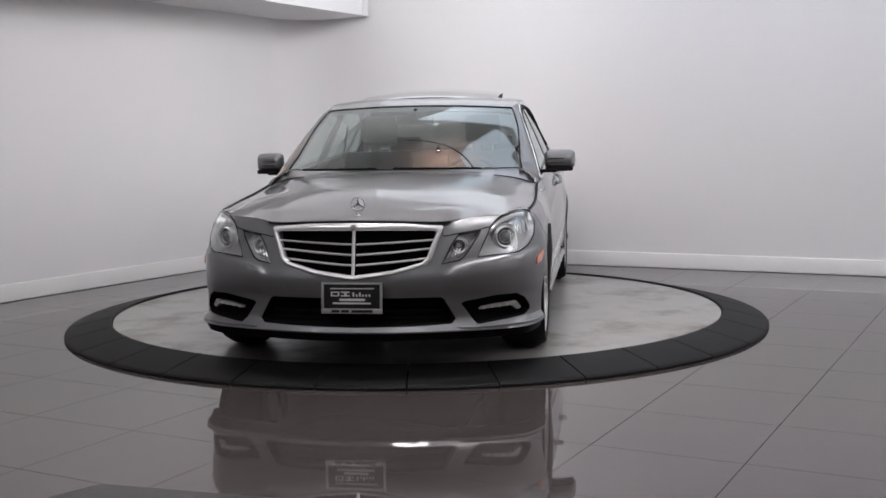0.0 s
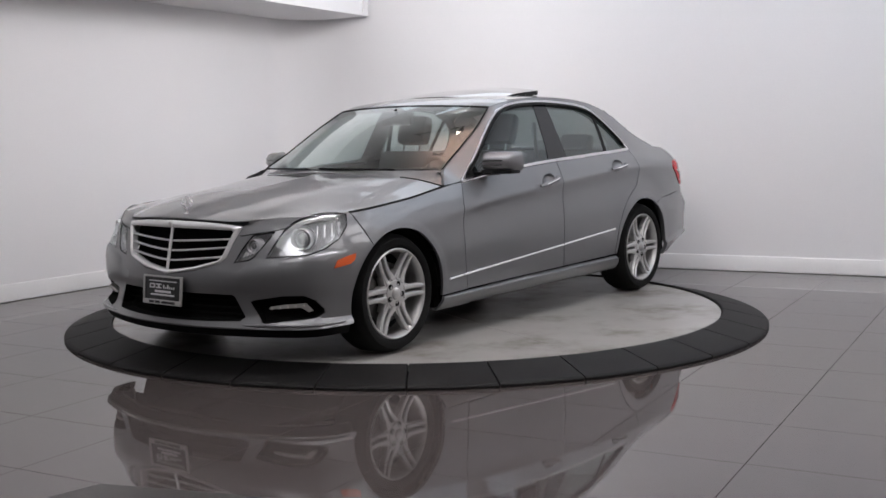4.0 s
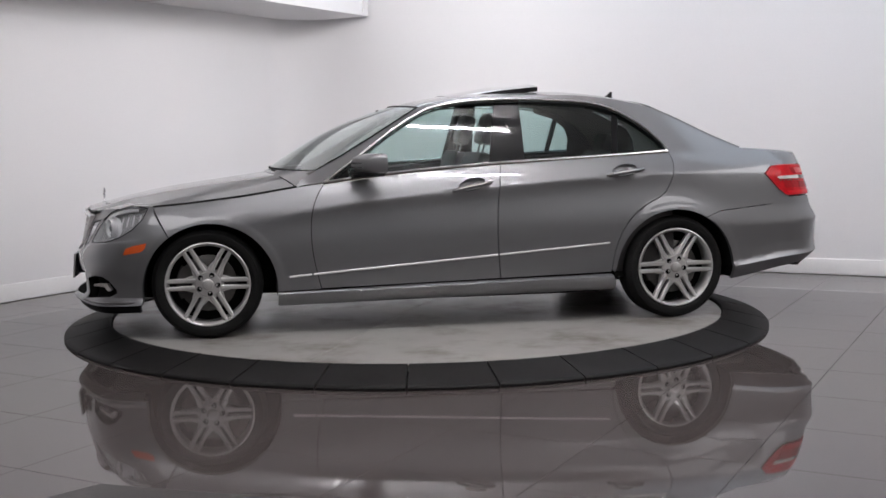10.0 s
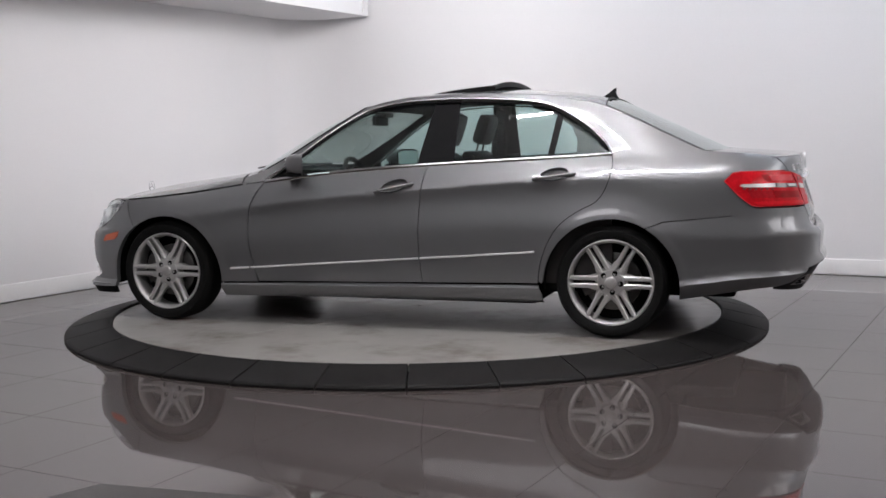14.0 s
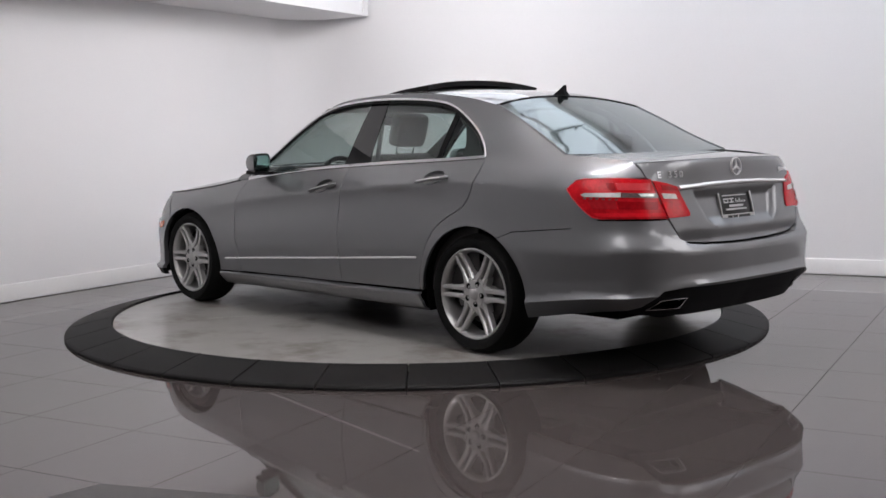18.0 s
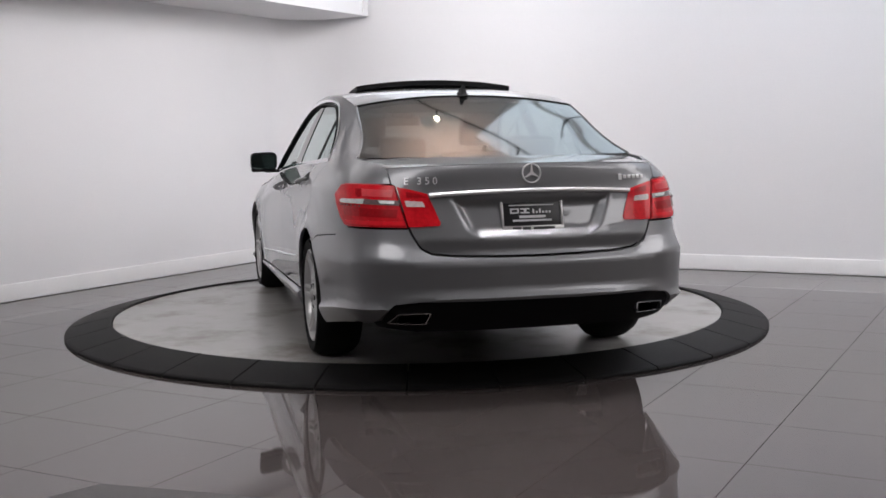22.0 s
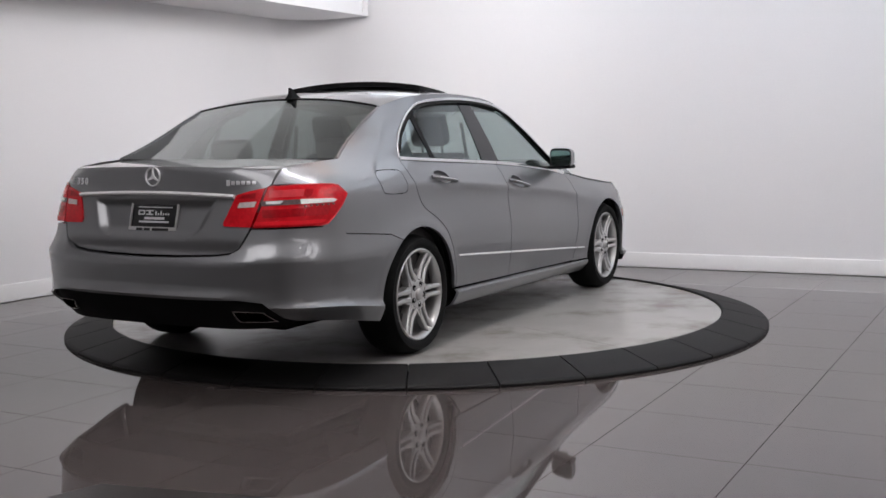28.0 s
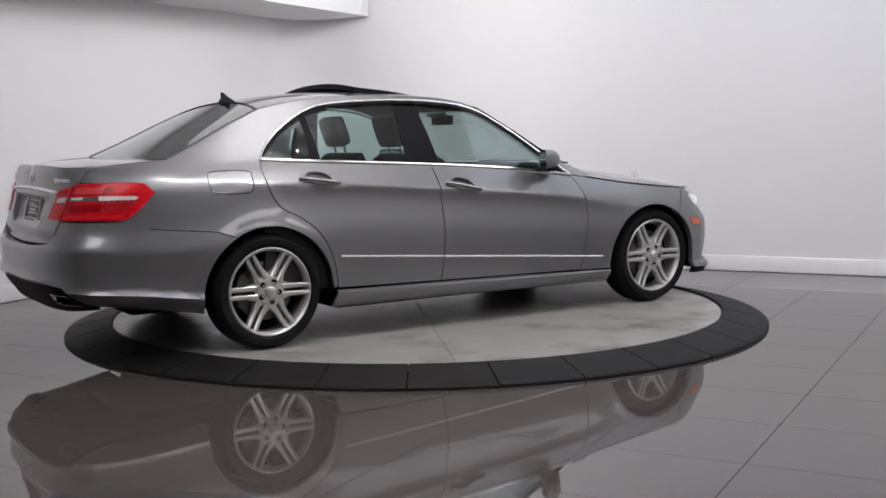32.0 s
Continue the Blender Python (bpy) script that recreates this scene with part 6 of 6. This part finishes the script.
def mirrors():
    def shell():
        vs, fs = [], []
        n, rows = 28, 9
        for r in range(rows):
            t = r / (rows - 1)
            x = 0.352 + 0.140 * t
            k = (1 - 0.06 * t - 0.55 * t ** 5)
            for i in range(n):
                w = 2 * math.pi * i / n
                c, s = math.cos(w), math.sin(w)
                yy = abs(c) ** 0.42 * math.copysign(1, c)
                zz = abs(s) ** 0.45 * math.copysign(1, s)
                vs.append((x, 0.942 + yy * 0.096 * (1 - 0.26 * t ** 3), 1.004 + zz * 0.062 * k))
        for r in range(rows - 1):
            for i in range(n):
                j = (i + 1) % n
                fs.append((r * n + i, r * n + j, (r + 1) * n + j, (r + 1) * n + i))
        fs.append(tuple((rows - 1) * n + i for i in range(n)))
        return vs, [tuple(reversed(f)) for f in fs]
    def swept(vf):
        """Mirrors are swept back towards their outer end."""
        return [(0.385 + (x - 0.352) * 0.82 - 0.50 * (y - 0.942), y, z) for x, y, z in vf[0]], vf[1]
    for sd in (1, -1):
        m = (lambda v: v) if sd > 0 else flip
        h = part("side_mirror", m(swept(shell())), PAINT, FRONT_DOORS[0 if sd > 0 else 1], "grey side mirror on a black foot")
        part("mirror_foot", m(join(swept(box(0.358, 0.485, 0.858, 1.024, 0.932, 0.958, 0.010)), box(0.42, 0.53, 0.80, 0.93, 0.925, 0.945, 0.008))), BLACK, h)
        g = [(0.3512, 0.942 + 0.087 * abs(math.cos(a)) ** 0.42 * math.copysign(1, math.cos(a)), 1.002 + 0.050 * abs(math.sin(a)) ** 0.45 * math.copysign(1, math.sin(a))) for a in [2 * math.pi * i / 28 for i in range(28)]]
        part("mirror_glass", m(swept((g + [(x + 0.006, y, z) for x, y, z in g], [tuple(range(28)), tuple(reversed(range(28, 56)))] + [(i, (i + 1) % 28, 28 + (i + 1) % 28, 28 + i) for i in range(28)]))), MIRROR, h, "mirror glass")
        for zz_ in (0.985, 1.010):
            sl = [(0.4935 - 0.10 * max(0.0, (y_ - 0.976) / 0.06) ** 2, y_, zz_) for y_ in np.linspace(0.876, 1.026, 9)]
            part("turn_lamp" if zz_ < 1 else "slit", m(swept(tube([(x - 0.004, y, z) for x, y, z in sl], 0.0045, 8))), GLOSS_BLACK, h)


MIRROR = mat("mirror glass", (0.50, 0.60, 0.58), 0.03, metal=1.0, var=0.0)
mirrors()


def roof_bits():
    # tilted sunroof glass, open at the rear
    def top(u, v, lift=0.0):
        x = -0.165 - 0.545 * u + 0.02 * (1 - v * v) * (1 - u)
        y = v * 0.482
        mz = pchip(-np.array(ROOF_MID_X), ROOF_MID_Z, -x)
        z = mz - 0.036 * np.abs(v) ** 2.2 + 0.004 + 0.050 * u + lift
        return np.stack([x, y, z], -1)
    pane_ = up_sheet(grid(top, 14, 20))
    roofp = part("sunroof", pane_, SUNGLASS, CAR, "dark sunroof glass tilted open at the rear")
    rim_v, rim_f = thick(pane_, 0.030)
    nf = len(pane_[1])
    lower = [(x, y, z - 0.030) for x, y, z in pane_[0]]
    part("sunroof_seal", join((rim_v, rim_f[nf:]), (lower, [tuple(reversed(f)) for f in pane_[1]])), BLACK, roofp)
    # shark fin
    prof = [(-1.265, 0.0), (-1.30, 0.016), (-1.335, 0.040), (-1.358, 0.062), (-1.372, 0.064), (-1.368, 0.03), (-1.385, 0.0)]
    z0 = float(pchip(-np.array(ROOF_MID_X), ROOF_MID_Z, np.array([1.33]))[0]) - 0.004
    vs = [(x, 0.020 * (1 - h / 0.075) + 0.002, z0 + h) for x, h in prof] + [(x, -0.020 * (1 - h / 0.075) - 0.002, z0 + h) for x, h in prof]
    n = len(prof)
    part("antenna_fin", (vs, [tuple(range(n)), tuple(reversed(range(n, 2 * n)))] + [(i, i + n, (i + 1) % n + n, (i + 1) % n) for i in range(n)]), BLACK, CAR, "small dark antenna fin")
    # cowl, wipers, screen seals
    def cowl(u, v):
        w = np.abs(v)
        xb, zb = pchip([0.0, 0.5, 0.8, 1.0], [1.025, 0.985, 0.925, 0.86], w), pchip([0.0, 0.5, 0.8, 1.0], [0.962, 0.950, 0.920, 0.872], w)
        yb = v * (abs(float(skin(sx(0.86), 0.872)[1])) - 0.012)
        base = windscreen_fn(np.zeros_like(v), v * 0.99)
        k = u
        return np.stack([xb * (1 - k) + base[..., 0] * k, yb * (1 - k) + base[..., 1] * k, (zb - 0.010) * (1 - k) + (base[..., 2] - 0.006) * k], -1)
    part("cowl", thick(up_sheet(grid(cowl, 4, 28)), 0.02), PAINT, CAR)
    gl = spline(HOOD_GAP, 4)
    for sd in (1.0, -1.0):
        p = skin(np.array([sd * sx(x) for x, z in gl]), np.array([z + 0.001 for x, z in gl]), 0.006)
        part("hood_seal", tube([(a, b, c + 0.002) for a, b, c in p.tolist()], 0.0058, 6), BLACK, CAR)
    for y0, y1 in ((0.50, -0.02), (-0.12, -0.60)):
        pts = [(0.990 - 0.34 * abs(y) ** 2, y, 0.974 - 0.012 * abs(y)) for y in np.linspace(y0, y1, 9)]
        part("wiper", tube(pts, 0.0055, 6), BLACK, CAR)
    for line, fn, nm in ((SCREEN_SIDE, windscreen_fn, "screen_seal"), (BACKLIGHT_SIDE, rear_fn, "screen_seal")):
        u = np.linspace(0, 1, 17)
        for sd in (1.0, -1.0):
            p = fn(u, np.full_like(u, sd * 0.992))
            part(nm, tube([(a, b, c + 0.001) for a, b, c in p.tolist()], 0.0045 if line is SCREEN_SIDE else 0.0050, 6), BLACK if line is SCREEN_SIDE else PAINT, CAR)
        v = np.linspace(-1, 1, 21)
        p = fn(np.full_like(v, 0.0 if line is BACKLIGHT_SIDE else 1.0), v)
        part(nm, tube(p.tolist(), 0.006, 6), BLACK, CAR)
    # headliner
    part("headliner", grid(lambda u, v: roof_fn(u * 0.98 + 0.01, v * 0.98) - np.array([0, 0, 0.035]), 16, 16), HEADLINER, CAR)


SUNGLASS = mat("dark sunroof glass", (0.012, 0.012, 0.013), 0.06, var=0.0, coat=1.0)
roof_bits()


# ---- the car: cabin ----
def rounded(w, d, h, r=0.04):
    return box(-d / 2, d / 2, -w / 2, w / 2, 0, h, r)


def cabin():
    side = S([(0.95, 0.30), (0.95, 0.84), (0.70, 0.875)] + [(x, z - 0.02) for x, z in BELT] + [(-1.5, 0.30)])
    for sd in (1, -1):
        vf = patch(side, step=0.09, edge=0.08, fold=0.01, place=lambda s, z, d=0.0: skin(s, z, d + 0.075))
        part("door_card", vf if sd > 0 else flip(vf), LEATHER, CAR)
    part("cabin_floor", box(-1.5, 0.95, -0.82, 0.82, 0.26, 0.30), UNDER, CAR)
    part("firewall", box(0.90, 0.95, -0.68, 0.68, 0.28, 0.84), UNDER, CAR)
    part("engine_cover", box(0.97, 1.95, -0.50, 0.50, 0.27, 0.68, 0.04), UNDER, CAR)
    part("parcel_shelf", box(-2.02, -1.35, -0.66, 0.66, 0.985, 1.01, 0.01), HEADLINER, CAR)
    part("trunk_floor", box(-2.42, -1.5, -0.55, 0.55, 0.30, 0.58, 0.03), UNDER, CAR)
    # dashboard: a long rounded body with a cowl over the dials
    part("dashboard", join(box(0.42, 0.84, -0.70, 0.70, 0.60, 0.915, 0.06), box(0.40, 0.62, 0.18, 0.56, 0.86, 0.965, 0.04)), LEATHER, CAR)
    part("centre_console", box(-0.50, 0.50, -0.14, 0.14, 0.30, 0.62, 0.04), LEATHER, CAR)
    wheel_ = lathe([(0.178 + 0.016 * math.cos(a), 0.016 * math.sin(a)) for a in [2 * math.pi * i / 10 for i in range(11)]], 40, "x")
    m = Matrix.Translation((0.24, 0.37, 0.86)) @ Matrix.Rotation(radians(24), 4, "Y")
    sw = part("steering_wheel", moved(wheel_, m), LEATHER, CAR)
    part("wheel_boss", moved(box(-0.02, 0.05, -0.075, 0.075, -0.07, 0.07, 0.02), m), LEATHER, sw)
    for a in (0, 180, 270):
        c, s = math.cos(radians(a)), math.sin(radians(a))
        part("wheel_spoke", moved(tube([(0, 0.05 * c, 0.05 * s), (0, 0.175 * c, 0.175 * s)], 0.014, 6), m), SATIN, sw)
    # inside mirror
    im = part("inside_mirror", box(0.225, 0.255, -0.13, 0.11, 1.235, 1.300, 0.012), BLACK, CAR)
    part("sensor_cover", box(0.165, 0.235, -0.075, 0.075, 1.290, 1.322, 0.012), LEATHER, CAR)
    part("mirror_stalk", tube([(0.245, 0, 1.29), (0.27, 0, 1.335)], 0.012, 8), BLACK, im)
    for y in (0.37, -0.37):
        st = empty("front_seat")
        st.parent = CAR
        st["label"] = "black leather front seat with a headrest on two rods"
        part("cushion", moved(rounded(0.52, 0.52, 0.16, 0.05), Matrix.Translation((0.03, y, 0.42))), LEATHER, st)
        back = Matrix.Translation((-0.172, y, 0.52)) @ Matrix.Rotation(radians(-19), 4, "Y")
        part("backrest", moved(box(-0.06, 0.06, -0.245, 0.245, 0.0, 0.56, 0.05), back), LEATHER, st)
        for s in (0.07, -0.07):
            part("headrest_rod", moved(tube([(0, s, 0.53), (0.01, s, 0.66)], 0.007, 8), back), CHROME, st)
        part("headrest", moved(box(-0.045, 0.055, -0.128, 0.128, 0.610, 0.825, 0.048), back), LEATHER, st)
    b = empty("rear_bench")
    b.parent = CAR
    b["label"] = "black leather rear bench with headrests"
    part("cushion", moved(box(-0.26, 0.26, -0.66, 0.66, 0, 0.17, 0.05), Matrix.Translation((-0.98, 0, 0.40))), LEATHER, b)
    part("backrest", moved(box(-0.07, 0.07, -0.66, 0.66, 0, 0.58, 0.05), Matrix.Translation((-1.20, 0, 0.50)) @ Matrix.Rotation(radians(-24), 4, "Y")), LEATHER, b)
    for y in (0.37, -0.37):
        part("headrest", moved(box(-0.045, 0.05, -0.13, 0.13, 0, 0.13, 0.042), Matrix.Translation((-1.425, y, 1.03)) @ Matrix.Rotation(radians(-18), 4, "Y")), LEATHER, b)
    # seat belts beside the pillars
    for sd in (1, -1):
        part("seat_belt", tube([(-0.44, sd * 0.62, 1.24), (-0.42, sd * 0.66, 0.95), (-0.36, sd * 0.68, 0.6)], 0.022, 6, flat=0.12, up=(1, 0, 0)), BLACK, CAR)


cabin()


tiles()


# ---- what moves ----
def motions():
    turn, side = -7.1394, 0.0467
    deck, sedan = [], []
    for i in range(33):
        a = -99.62 + turn * i
        deck.append((float(i), pose(0, 0, 0, 0, 0, a)))
        sedan.append((float(i), pose(-side * math.sin(radians(a)), side * math.cos(radians(a)), 0.0, 0, 0, a)))
    walk(TABLE, deck)
    walk(CAR, sedan)


motions()
